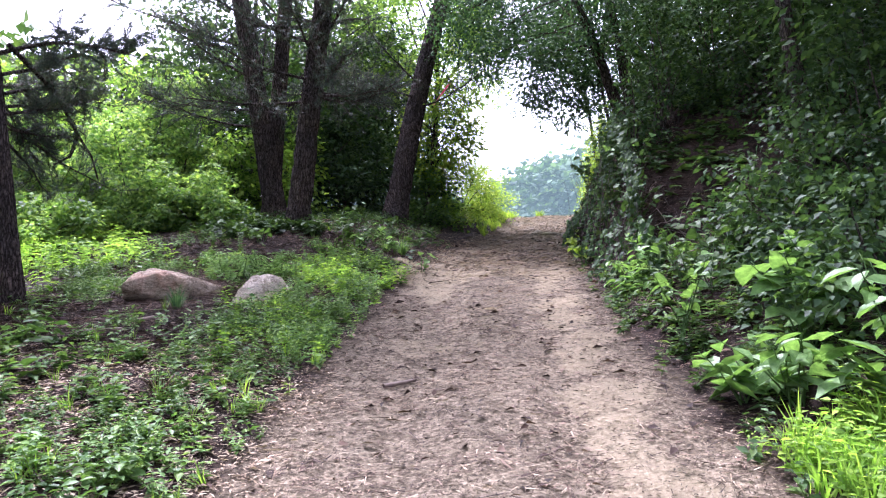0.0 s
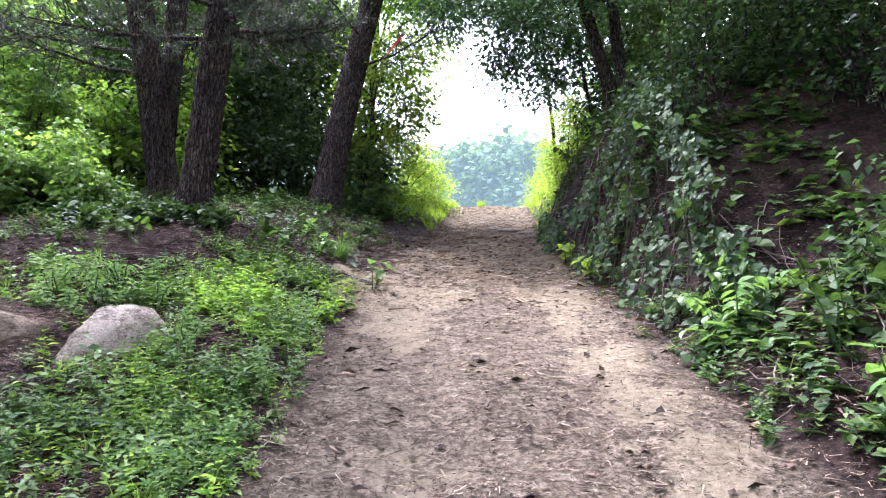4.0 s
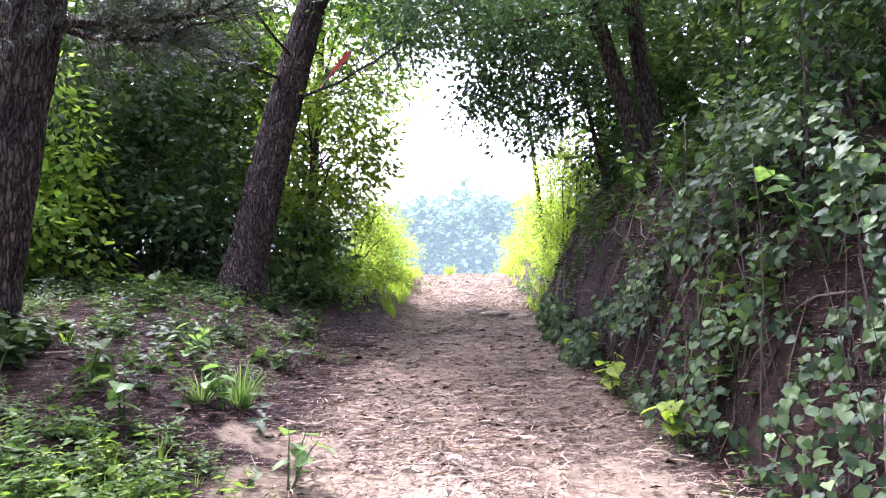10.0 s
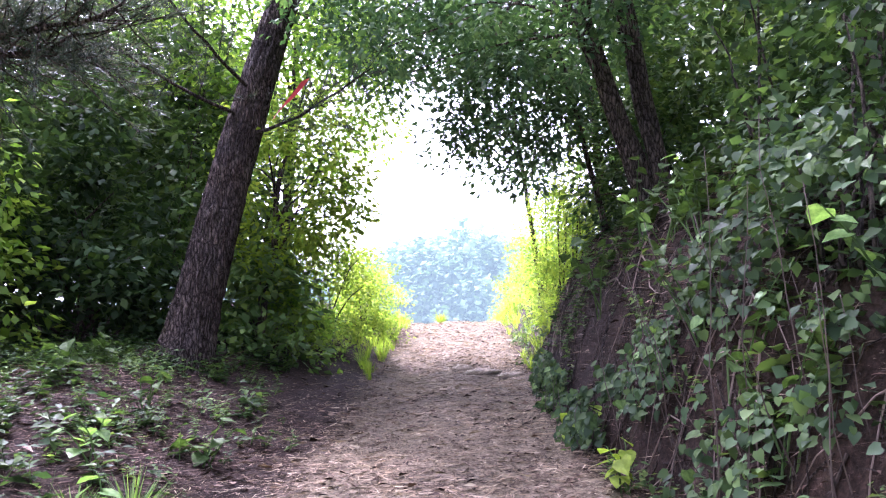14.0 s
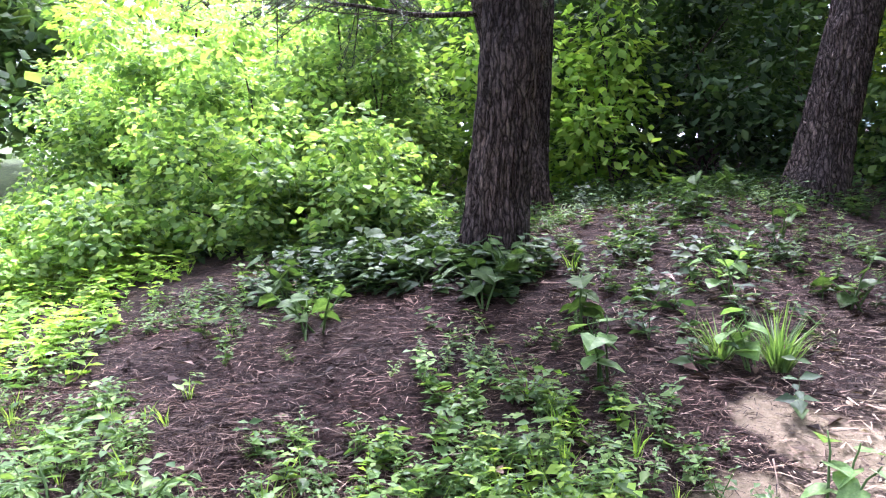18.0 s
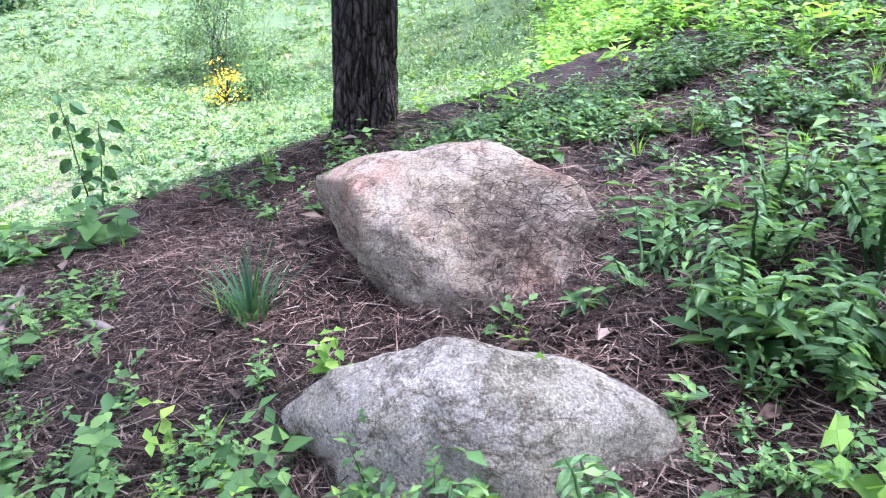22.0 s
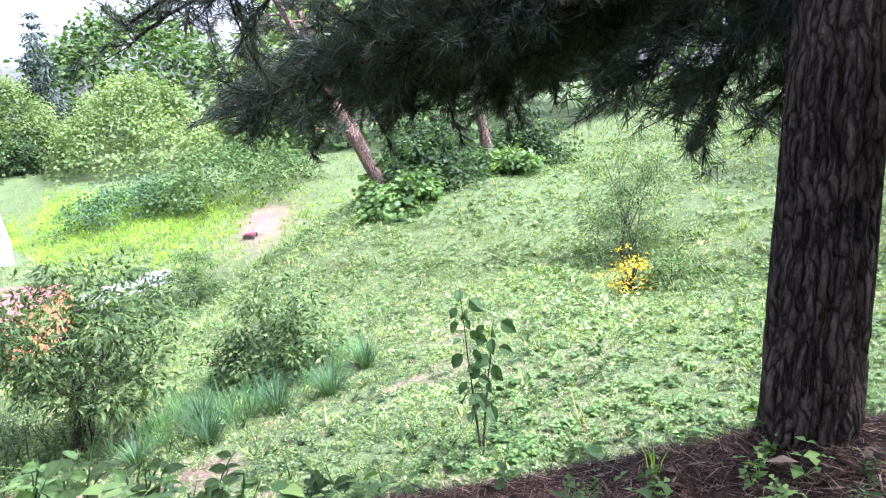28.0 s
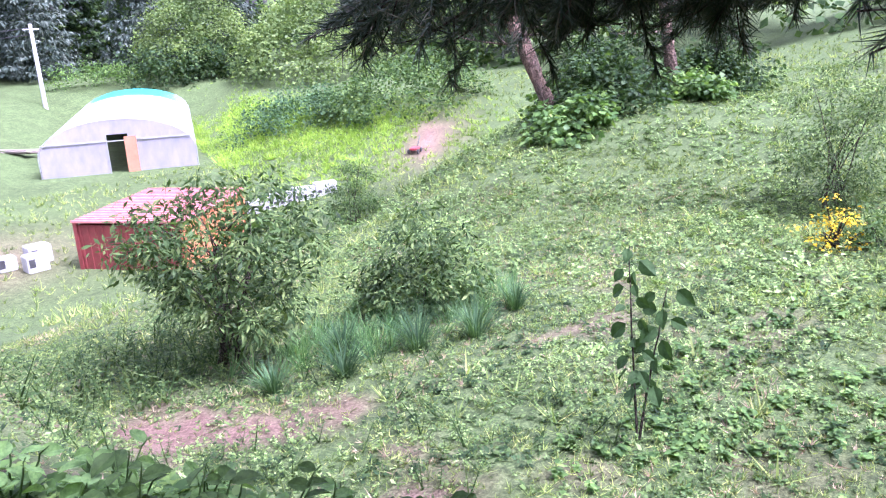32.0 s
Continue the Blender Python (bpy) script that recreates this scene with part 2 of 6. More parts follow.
def bend(a, b, sag=0.0, n=8, wob=0.0, g=None):
    """A line of points from a to b that sags and wavers."""
    g = g or rng
    t = np.linspace(0, 1, n)[:, None]
    P = np.asarray(a, float) * (1 - t) + np.asarray(b, float) * t
    P[:, 2] -= sag * (4 * t * (1 - t))[:, 0]
    if wob:
        P += np.cumsum(g.normal(0, wob, (n, 3)), 0) * t * (1 - 0.3 * t)
    return P


def scatter(variants, X, Y, size, tilt=0.15, sink=0.0, Z=None, g=None):
    """Copies of small plants, given as (points, triangles) round the origin, joined into one soup on the ground."""
    g = g or rng
    X, Y = np.asarray(X, float), np.asarray(Y, float)
    Z = ground_z(X, Y) if Z is None else Z
    pick = g.integers(0, len(variants), len(X))
    out = []
    for k, (v, f) in enumerate(variants):
        m = np.nonzero(pick == k)[0]
        if not len(m):
            continue
        a = g.uniform(0, 2 * np.pi, len(m))
        s = np.broadcast_to(np.asarray(size, float), X.shape)[m] * g.uniform(0.65, 1.3, len(m))
        tx, ty = g.normal(0, tilt, len(m)), g.normal(0, tilt, len(m))
        c, sn = np.cos(a)[:, None], np.sin(a)[:, None]
        px, py, pz = v[None, :, 0], v[None, :, 1], v[None, :, 2]
        x, y = c * px - sn * py, sn * px + c * py
        x, y = x + tx[:, None] * pz, y + ty[:, None] * pz
        z = pz - tx[:, None] * x - ty[:, None] * y
        W = np.stack([X[m, None] + s[:, None] * x, Y[m, None] + s[:, None] * y, Z[m, None] - sink + s[:, None] * z], -1)
        out.append((W.reshape(-1, 3), (f[None] + (np.arange(len(m)) * len(v))[:, None, None]).reshape(-1, 3)))
    return join(out)


def spread(n, x0, x1, y0, y1, keep=None, g=None):
    """Random places in a rectangle, thinned by keep(x, y), a chance from 0 to 1."""
    g = g or rng
    X, Y = g.uniform(x0, x1, n), g.uniform(y0, y1, n)
    if keep is not None:
        m = g.random(n) < keep(X, Y)
        X, Y = X[m], Y[m]
    return X, Y


# ---- materials ----
def node_mat(name):
    m = bpy.data.materials.new(name)
    m.use_nodes = True
    nt = m.node_tree
    return m, nt, nt.nodes["Principled BSDF"]


def ramp(nt, stops, source):
    r = nt.nodes.new("ShaderNodeValToRGB")
    while len(r.color_ramp.elements) < len(stops):
        r.color_ramp.elements.new(0.5)
    for e, (p, c) in zip(r.color_ramp.elements, stops):
        e.position, e.color = p, (*c, 1)
    nt.links.new(source, r.inputs[0])
    return r.outputs[0]


def noise_tex(nt, scale, detail=4, rough=0.6, vector=None, stretch=None):
    n = nt.nodes.new("ShaderNodeTexNoise")
    n.inputs["Scale"].default_value, n.inputs["Detail"].default_value, n.inputs["Roughness"].default_value = scale, detail, rough
    if vector is None:
        c = nt.nodes.new("ShaderNodeTexCoord")
        vector = c.outputs["Object"]
    if stretch:
        mp = nt.nodes.new("ShaderNodeMapping")
        mp.inputs["Scale"].default_value = stretch
        nt.links.new(vector, mp.inputs[0])
        vector = mp.outputs[0]
    nt.links.new(vector, n.inputs["Vector"])
    return n.outputs["Fac"]


def mixed(nt, fac, a, b, blend="MIX"):
    x = nt.nodes.new("ShaderNodeMix")
    x.data_type, x.blend_type = "RGBA", blend
    for sock, v in ((x.inputs["Factor"], fac), (x.inputs["A"], a), (x.inputs["B"], b)):
        if isinstance(v, (int, float)):
            sock.default_value = v
        elif isinstance(v, tuple):
            sock.default_value = (*v, 1)
        else:
            nt.links.new(v, sock)
    return x.outputs["Result"]


def bump(nt, bsdf, height, strength, distance):
    b = nt.nodes.new("ShaderNodeBump")
    b.inputs["Strength"].default_value, b.inputs["Distance"].default_value = strength, distance
    nt.links.new(height, b.inputs["Height"])
    nt.links.new(b.outputs[0], bsdf.inputs["Normal"])


def leaf_mat(name, stops, through_share=0.35, rough=0.55, patch=1.2):
    """Foliage: every leaf its own tone, larger patches of tone, light shining through."""
    m, nt, b = node_mat(name)
    geo = nt.nodes.new("ShaderNodeNewGeometry")
    col = ramp(nt, stops, geo.outputs["Random Per Island"])
    tone = ramp(nt, [(0.32, (0.42, 0.47, 0.42)), (0.68, (1.25, 1.2, 1.1))], noise_tex(nt, patch, 4))
    col = mixed(nt, 1.0, col, tone, "MULTIPLY")
    nt.links.new(col, b.inputs["Base Color"])
    b.inputs["Roughness"].default_value = rough
    b.inputs["Specular IOR Level"].default_value = 0.14
    tr = nt.nodes.new("ShaderNodeBsdfTranslucent")
    glow = mixed(nt, 1.0, col, (1.25, 1.35, 0.55), "MULTIPLY")
    nt.links.new(glow, tr.inputs["Color"])
    mx = nt.nodes.new("ShaderNodeMixShader")
    mx.inputs[0].default_value = through_share
    nt.links.new(b.outputs[0], mx.inputs[1])
    nt.links.new(tr.outputs[0], mx.inputs[2])
    nt.links.new(mx.outputs[0], nt.nodes["Material Output"].inputs["Surface"])
    return m


def plain_mat(name, a, b_, scale=6.0, rough=0.8, metal=0.0, stretch=None, relief=0.3, depth=0.01):
    m, nt, b = node_mat(name)
    f = noise_tex(nt, scale, 6, 0.65, stretch=stretch)
    nt.links.new(ramp(nt, [(0.3, a), (0.7, b_)], f), b.inputs["Base Color"])
    b.inputs["Roughness"].default_value, b.inputs["Metallic"].default_value = rough, metal
    if relief:
        bump(nt, b, noise_tex(nt, scale * 6, 6, 0.7, stretch=stretch), relief, depth)
    return m


LEAF_DARK = leaf_mat("dark_leaves", [(0, (0.024, 0.05, 0.024)), (0.6, (0.05, 0.098, 0.042)), (1, (0.09, 0.15, 0.05))])
LEAF_MID = leaf_mat("green_leaves", [(0, (0.045, 0.09, 0.036)), (0.6, (0.085, 0.155, 0.055)), (1, (0.16, 0.24, 0.075))])
LEAF_BRIGHT = leaf_mat("bright_leaves", [(0, (0.14, 0.26, 0.05)), (0.6, (0.25, 0.42, 0.08)), (1, (0.4, 0.55, 0.12))], 0.55)
LEAF_MOUND = leaf_mat("mound_leaves", [(0, (0.09, 0.175, 0.065)), (0.45, (0.2, 0.34, 0.1)), (0.8, (0.31, 0.46, 0.13)), (1, (0.42, 0.56, 0.17))], 0.5, 0.5, 0.8)
LEAF_YELLOW = leaf_mat("yellow_green_leaves", [(0, (0.16, 0.26, 0.045)), (0.6, (0.27, 0.39, 0.06)), (1, (0.4, 0.5, 0.09))], 0.6)
LEAF_BLUE = leaf_mat("bluish_leaves", [(0, (0.04, 0.09, 0.05)), (0.6, (0.075, 0.15, 0.075)), (1, (0.13, 0.22, 0.1))], 0.3)
LEAF_WEED = leaf_mat("weed_leaves", [(0, (0.07, 0.14, 0.05)), (0.6, (0.13, 0.235, 0.075)), (1, (0.22, 0.34, 0.1))], 0.35, 0.4)
NEEDLES = leaf_mat("pine_needles", [(0, (0.03, 0.05, 0.038)), (0.7, (0.06, 0.085, 0.065)), (1, (0.14, 0.13, 0.105))], 0.15, 0.5)
GRASS = leaf_mat("mown_grass", [(0, (0.07, 0.115, 0.04)), (0.4, (0.15, 0.225, 0.075)), (0.8, (0.32, 0.4, 0.135)), (1, (0.46, 0.46, 0.21))], 0.35, 0.65, 0.35)
CREEPER = leaf_mat("meadow_creeper_leaves", [(0, (0.045, 0.08, 0.03)), (0.45, (0.12, 0.2, 0.07)), (0.8, (0.24, 0.36, 0.13)), (1, (0.38, 0.5, 0.23))], 0.32, 0.5, 0.45)
STRAW = leaf_mat("dry_straw", [(0, (0.2, 0.14, 0.1)), (0.6, (0.36, 0.28, 0.2)), (1, (0.55, 0.46, 0.36))], 0.1, 0.7, 1.5)
LAWN = leaf_mat("lush_lawn", [(0, (0.13, 0.24, 0.03)), (0.6, (0.26, 0.42, 0.06)), (1, (0.38, 0.52, 0.1))], 0.35, 0.5, 0.3)
LITTER = leaf_mat("dry_litter", [(0, (0.012, 0.007, 0.005)), (0.5, (0.048, 0.029, 0.022)), (0.82, (0.14, 0.092, 0.07)), (1, (0.34, 0.25, 0.205))], 0.05, 0.75, 2.0)
CHIPS = leaf_mat("path_chips", [(0, (0.025, 0.018, 0.012)), (0.45, (0.1, 0.074, 0.05)), (0.85, (0.26, 0.205, 0.145)), (1, (0.42, 0.36, 0.27))], 0.03, 0.75, 2.0)
# distance haze put into the colour: paler green with little contrast
LEAF_HAZY = leaf_mat("haze_toned_green_leaves", [(0, (0.13, 0.2, 0.085)), (0.6, (0.2, 0.285, 0.115)), (1, (0.27, 0.36, 0.15))], 0.4, 0.7, 0.3)
FLOWER = leaf_mat("yellow_petals", [(0, (0.75, 0.5, 0.02)), (1, (0.9, 0.68, 0.04))], 0.3, 0.5)


def bark_material(name, a, b_, c, scale=30):
    """Scaly plates, longer than wide, between dark furrows."""
    m, nt, b = node_mat(name)
    coord = nt.nodes.new("ShaderNodeTexCoord").outputs["Object"]
    wob = nt.nodes.new("ShaderNodeTexNoise")
    wob.inputs["Scale"].default_value, wob.inputs["Detail"].default_value = 7.0, 4.0
    nt.links.new(coord, wob.inputs["Vector"])
    shift = nt.nodes.new("ShaderNodeVectorMath")
    shift.operation = "MULTIPLY_ADD"
    shift.inputs[1].default_value = (0.075, 0.075, 0.3)
    nt.links.new(wob.outputs["Color"], shift.inputs[0])
    nt.links.new(coord, shift.inputs[2])
    mp = nt.nodes.new("ShaderNodeMapping")
    mp.inputs["Scale"].default_value = (1, 1, 0.17)
    nt.links.new(shift.outputs[0], mp.inputs[0])
    plate = nt.nodes.new("ShaderNodeTexVoronoi")
    plate.feature = "DISTANCE_TO_EDGE"
    plate.inputs["Scale"].default_value = scale * 1.05
    nt.links.new(mp.outputs[0], plate.inputs["Vector"])
    grain = noise_tex(nt, 60, 9, 0.8, stretch=(1, 1, 0.4))
    face = ramp(nt, [(0.34, a), (0.52, b_), (0.7, c)], grain)
    furrow = ramp(nt, [(0.0, (0.16, 0.15, 0.145)), (0.05, (0.32, 0.31, 0.3)), (0.16, (0.85, 0.84, 0.83)), (0.42, (1.3, 1.27, 1.24))], plate.outputs["Distance"])
    big = ramp(nt, [(0.35, (0.68, 0.7, 0.74)), (0.7, (1.15, 1.08, 1.0))], noise_tex(nt, 1.6, 3))
    nt.links.new(mixed(nt, 1.0, mixed(nt, 1.0, face, furrow, "MULTIPLY"), big, "MULTIPLY"), b.inputs["Base Color"])
    b.inputs["Roughness"].default_value = 0.92
    b.inputs["Specular IOR Level"].default_value = 0.15
    bump(nt, b, mixed(nt, 0.4, ramp(nt, [(0.0, (0, 0, 0)), (0.25, (0.8, 0.8, 0.8)), (0.5, (1, 1, 1))], plate.outputs["Distance"]), grain), 1.0, 0.035)
    return m


BARK = bark_material("pine_bark", (0.03, 0.025, 0.021), (0.095, 0.078, 0.065), (0.22, 0.185, 0.155))
BARK_GREY = bark_material("grey_bark", (0.04, 0.035, 0.03), (0.1, 0.085, 0.07), (0.19, 0.16, 0.13))
BARK_PINK = bark_material("red_pine_bark", (0.15, 0.105, 0.085), (0.28, 0.205, 0.165), (0.4, 0.32, 0.27))


def halve(nt, source):
    h = nt.nodes.new("ShaderNodeMath")
    h.operation = "MULTIPLY"
    h.inputs[1].default_value = 0.5
    nt.links.new(source, h.inputs[0])
    return h.outputs[0]


def ground_material():
    m, nt, b = node_mat("soil_litter_and_grass")

    def attr(n):
        a = nt.nodes.new("ShaderNodeAttribute")
        a.attribute_name = n
        return a.outputs["Fac"]
    fine, mid, coarse = noise_tex(nt, 26, 10, 0.8), noise_tex(nt, 6, 6, 0.7), noise_tex(nt, 0.8, 4)
    blend = mixed(nt, 0.3, fine, mid)
    litter = ramp(nt, [(0.4, (0.006, 0.004, 0.003)), (0.49, (0.02, 0.0125, 0.0095)), (0.58, (0.055, 0.035, 0.027)), (0.68, (0.14, 0.095, 0.074))], blend)
    trod = ramp(nt, [(0.38, (0.03, 0.024, 0.016)), (0.47, (0.12, 0.096, 0.062)), (0.55, (0.25, 0.205, 0.138)), (0.65, (0.42, 0.355, 0.255))], blend)
    sand = ramp(nt, [(0.37, (0.1, 0.08, 0.046)), (0.47, (0.205, 0.168, 0.105)), (0.6, (0.29, 0.243, 0.16))], blend)
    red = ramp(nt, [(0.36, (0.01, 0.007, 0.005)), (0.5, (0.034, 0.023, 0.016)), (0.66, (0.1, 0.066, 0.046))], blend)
    clay = ramp(nt, [(0.38, (0.04, 0.027, 0.021)), (0.49, (0.15, 0.095, 0.073)), (0.64, (0.31, 0.215, 0.175))], blend)
    green = ramp(nt, [(0.38, (0.02, 0.034, 0.013)), (0.5, (0.075, 0.115, 0.042)), (0.62, (0.19, 0.25, 0.1))], blend)
    tone = ramp(nt, [(0.3, (0.8, 0.8, 0.8)), (0.7, (1.15, 1.15, 1.15))], coarse)
    col = mixed(nt, attr("grass"), litter, green)
    col = mixed(nt, attr("trodden"), col, trod)
    add = nt.nodes.new("ShaderNodeMath")
    add.operation = "MULTIPLY_ADD"
    add.inputs[1].default_value = 1.5
    nt.links.new(mixed(nt, 0.5, mid, noise_tex(nt, 15, 5, 0.7)), add.inputs[0])
    nt.links.new(attr("sand"), add.inputs[2])
    col = mixed(nt, ramp(nt, [(0.5, (0, 0, 0)), (0.72, (1, 1, 1))], halve(nt, add.outputs[0])), col, sand)
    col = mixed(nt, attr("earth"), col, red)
    col = mixed(nt, attr("clay"), col, clay)
    nt.links.new(mixed(nt, 1.0, col, tone, "MULTIPLY"), b.inputs["Base Color"])
    b.inputs["Roughness"].default_value = 0.95
    b.inputs["Specular IOR Level"].default_value = 0.15
    bump(nt, b, blend, 0.9, 0.03)
    return m


GROUND = ground_material()


def sand_mask(x, y):
    """Bare pale soil: mainly the right-hand rut, with scattered patches and bars across the path."""
    off = x - path_x(y) + 0.25 * (fbm(x, y, 1.6, 35) - 0.5)
    right = np.exp(-((off - 0.88) / 0.38) ** 2) * (1 - 0.35 * step(y, 9.5, 11.5))
    left = np.exp(-((off + 0.72) / 0.3) ** 2) * (0.3 + 0.95 * np.exp(-((y - 9.9) / 0.9) ** 2) + 0.6 * np.exp(-((y - 7.2) / 0.6) ** 2))
    n = fbm(x, y, 0.55, 31, 4)
    bars = vnoise(x * 0.35, y, 0.5, 33)
    lone = np.exp(-(((x + 0.35) / 0.5) ** 2 + ((y - 11.9) / 0.28) ** 2))
    tears = fbm(x, y, 0.16, 37, 3)
    floor_ = np.exp(-(((x + 0.05) / 0.75) ** 4 + ((y - 10.9) / 0.75) ** 4)) + np.exp(-(((x - 1.4) / 0.42) ** 4 + ((y - 11.0) / 0.75) ** 4))
    washed = 0.9 * step(floor_ + 0.9 * (n - 0.5) + 0.7 * (tears - 0.5), 0.5, 0.85)
    fade = (1 - 0.9 * step(y, 10.6, 12.4)) * step(path_half(y) + 0.1 - np.abs(off), 0, 0.4)
    return np.clip(step(0.6 * n + 0.2 * bars + 0.28 * tears + 0.42 * right + 0.3 * left, 0.68, 0.96) * fade + step(lone + 0.4 * (tears - 0.5), 0.35, 0.6) + washed, 0, 1)


def trod_mask(x, y):
    return step(path_half(y) + 0.15 - np.abs(x - path_x(y)) + 0.3 * (fbm(x, y, 0.5, 39) - 0.5), 0, 0.4)


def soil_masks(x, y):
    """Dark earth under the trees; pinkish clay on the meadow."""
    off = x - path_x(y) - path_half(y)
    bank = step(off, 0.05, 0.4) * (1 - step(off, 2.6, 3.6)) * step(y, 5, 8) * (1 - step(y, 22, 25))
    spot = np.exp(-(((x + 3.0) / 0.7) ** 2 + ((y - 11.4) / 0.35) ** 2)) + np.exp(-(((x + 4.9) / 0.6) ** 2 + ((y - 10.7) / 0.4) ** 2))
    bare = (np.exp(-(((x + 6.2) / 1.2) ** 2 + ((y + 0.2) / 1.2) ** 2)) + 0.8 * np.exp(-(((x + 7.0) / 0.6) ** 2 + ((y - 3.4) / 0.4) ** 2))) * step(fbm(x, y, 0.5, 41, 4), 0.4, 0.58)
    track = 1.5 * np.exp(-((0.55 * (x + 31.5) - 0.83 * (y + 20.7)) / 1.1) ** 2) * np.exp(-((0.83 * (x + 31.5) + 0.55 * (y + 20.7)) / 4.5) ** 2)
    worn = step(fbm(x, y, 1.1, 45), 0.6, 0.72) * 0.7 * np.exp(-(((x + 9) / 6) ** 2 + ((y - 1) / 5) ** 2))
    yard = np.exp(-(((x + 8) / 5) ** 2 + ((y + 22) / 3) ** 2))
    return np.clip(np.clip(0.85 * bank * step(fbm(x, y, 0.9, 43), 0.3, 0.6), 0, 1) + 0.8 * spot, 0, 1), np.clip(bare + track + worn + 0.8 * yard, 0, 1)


def earth_mask(x, y):
    return soil_masks(x, y)[0]


def clay_mask(x, y):
    return soil_masks(x, y)[1]


def grass_mask(x, y):
    low = step(brow_x(y) - x, 0.3, 1.6)
    far = step(y, 29, 34)
    return np.clip(low * (0.75 + 0.25 * fbm(x, y, 1.5, 51)) + far, 0, 1)


# ---- ground: one sheet to the horizon ----
def stations(lo, hi, fine_lo, fine_hi, d):
    mid = np.arange(fine_lo, fine_hi, d)
    a = fine_lo - np.cumsum(d * 1.09 ** np.arange(1, 120))
    b = fine_hi + np.cumsum(d * 1.09 ** np.arange(0, 120))
    a, b = a[a > lo], b[b < hi]
    return np.concatenate([[lo], a[::-1], mid, b, [hi]])


gx, gy = stations(-900, 900, -4.8, 3.6, 0.075), stations(-900, 900, 2.2, 15.0, 0.085)
GX, GY = np.meshgrid(gx, gy, indexing="ij")
GZ = ground_z(GX, GY)
n1, n2 = GX.shape
i_, j_ = np.meshgrid(np.arange(n1 - 1), np.arange(n2 - 1), indexing="ij")
q0 = i_ * n2 + j_
ground = soup("ground", np.stack([GX, GY, GZ], -1).reshape(-1, 3), np.stack([q0, q0 + n2, q0 + n2 + 1, q0 + 1], -1).reshape(-1, 4), GROUND, smooth=True)
for mask_name, mask in (("sand", sand_mask), ("trodden", trod_mask), ("earth", earth_mask), ("clay", clay_mask), ("grass", grass_mask)):
    layer = ground.data.attributes.new(mask_name, "FLOAT", "POINT")
    layer.data.foreach_set("value", mask(GX, GY).ravel().astype(np.float32))
tagged(ground, "sloping woodland ground with a pale rutted dirt path", "ground", kind="structure")


# ---- plants: kinds ----
def ball(n, g, flat=1.0):
    d = unit(g.normal(size=(n, 3)))
    return d * (g.random((n, 1)) ** 0.4) * np.array([1, 1, flat])


def leaf_clumps(C, per, radius, length, ratio, g, kind=LEAF, flat=0.6, droop=0.25):
    """Leaves in loose layers round the clump centres C."""
    n = len(C) * per
    c = np.repeat(C, per, 0)
    r = np.repeat(np.broadcast_to(np.asarray(radius, float), (len(C),)), per)[:, None]
    o = ball(n, g, flat) * r
    D = unit(o * np.array([1, 1, 0.35]) + g.normal(0, 0.45, (n, 3)) * r * 0.6 - np.array([0, 0, droop]) * r)
    N = np.array([0, 0, 1.0]) + g.normal(0, 0.45, (n, 3))
    ln = length * g.uniform(0.6, 1.25, n)
    return leaves(c + o, D, N, ln, ln * ratio, kind)


def crown_points(center, radii, n, g, shell=0.55, base=-1.0):
    """Clump centres in an uneven ellipsoid, more of them towards its outside."""
    d = unit(g.normal(size=(n * 2, 3)))
    d = d[d[:, 2] > base][:n]
    lump = 0.72 + 0.5 * vnoise(d[:, 0] * 2 + d[:, 2], d[:, 1] * 2 - d[:, 2], 0.7, int(g.integers(1e6)))
    return np.asarray(center) + d * (shell + (1 - shell) * g.random((len(d), 1)) ** 0.6) * lump[:, None] * np.asarray(radii)


def limbs(name, start, C, count, r, mat, parent, g, sag=-0.3):
    pick = g.permutation(len(C))[:count]
    for k in pick:
        s = start[int(g.integers(len(start)))]
        P = bend(s, C[k], sag * g.uniform(0.3, 1), 7, 0.04, g)
        V, F = tube(P, np.linspace(r, r * 0.2, 7), 6)
        soup(name, V, F, mat, parent, True)


def broad_tree(x, y, lean, height, r, center, radii, clumps, per, length, mat, label, seed, clump_r=0.55, stems=1, bark=None, group="", fork=0.45, ratio=0.5, count=12, name="broadleaf_tree"):
    g = np.random.default_rng(seed)
    z = gz(x, y) - 0.12
    top = thing(name, x, y, z, label, "tree", group)
    nodes = []
    for s in range(stems):
        dx, dy = lean[0] + (g.normal(0, 0.35) if stems > 1 else 0), lean[1] + (g.normal(0, 0.35) if stems > 1 else 0)
        P = bend((x + g.normal(0, 0.1) * (stems > 1), y + g.normal(0, 0.1) * (stems > 1), z), (x + dx, y + dy, z + height), 0, 22, 0.035, g)
        rr = r * np.linspace(1, 0.3, 22)
        rr[0] *= 1.35
        V, F = tube(P, rr, 14, 0.1, seed)
        soup("trunk", V, F, bark or BARK_GREY, top, True)
        nodes += list(P[int(22 * fork):])
    C = crown_points(center, radii, clumps, g)
    limbs("branch", nodes, C, count, r * 0.32, bark or BARK_GREY, top, g)
    V, F = leaf_clumps(C, per, clump_r, length, ratio, g, FLAKE)
    tagged(soup("crown", V, F, mat, top), kind="stuff")
    return top


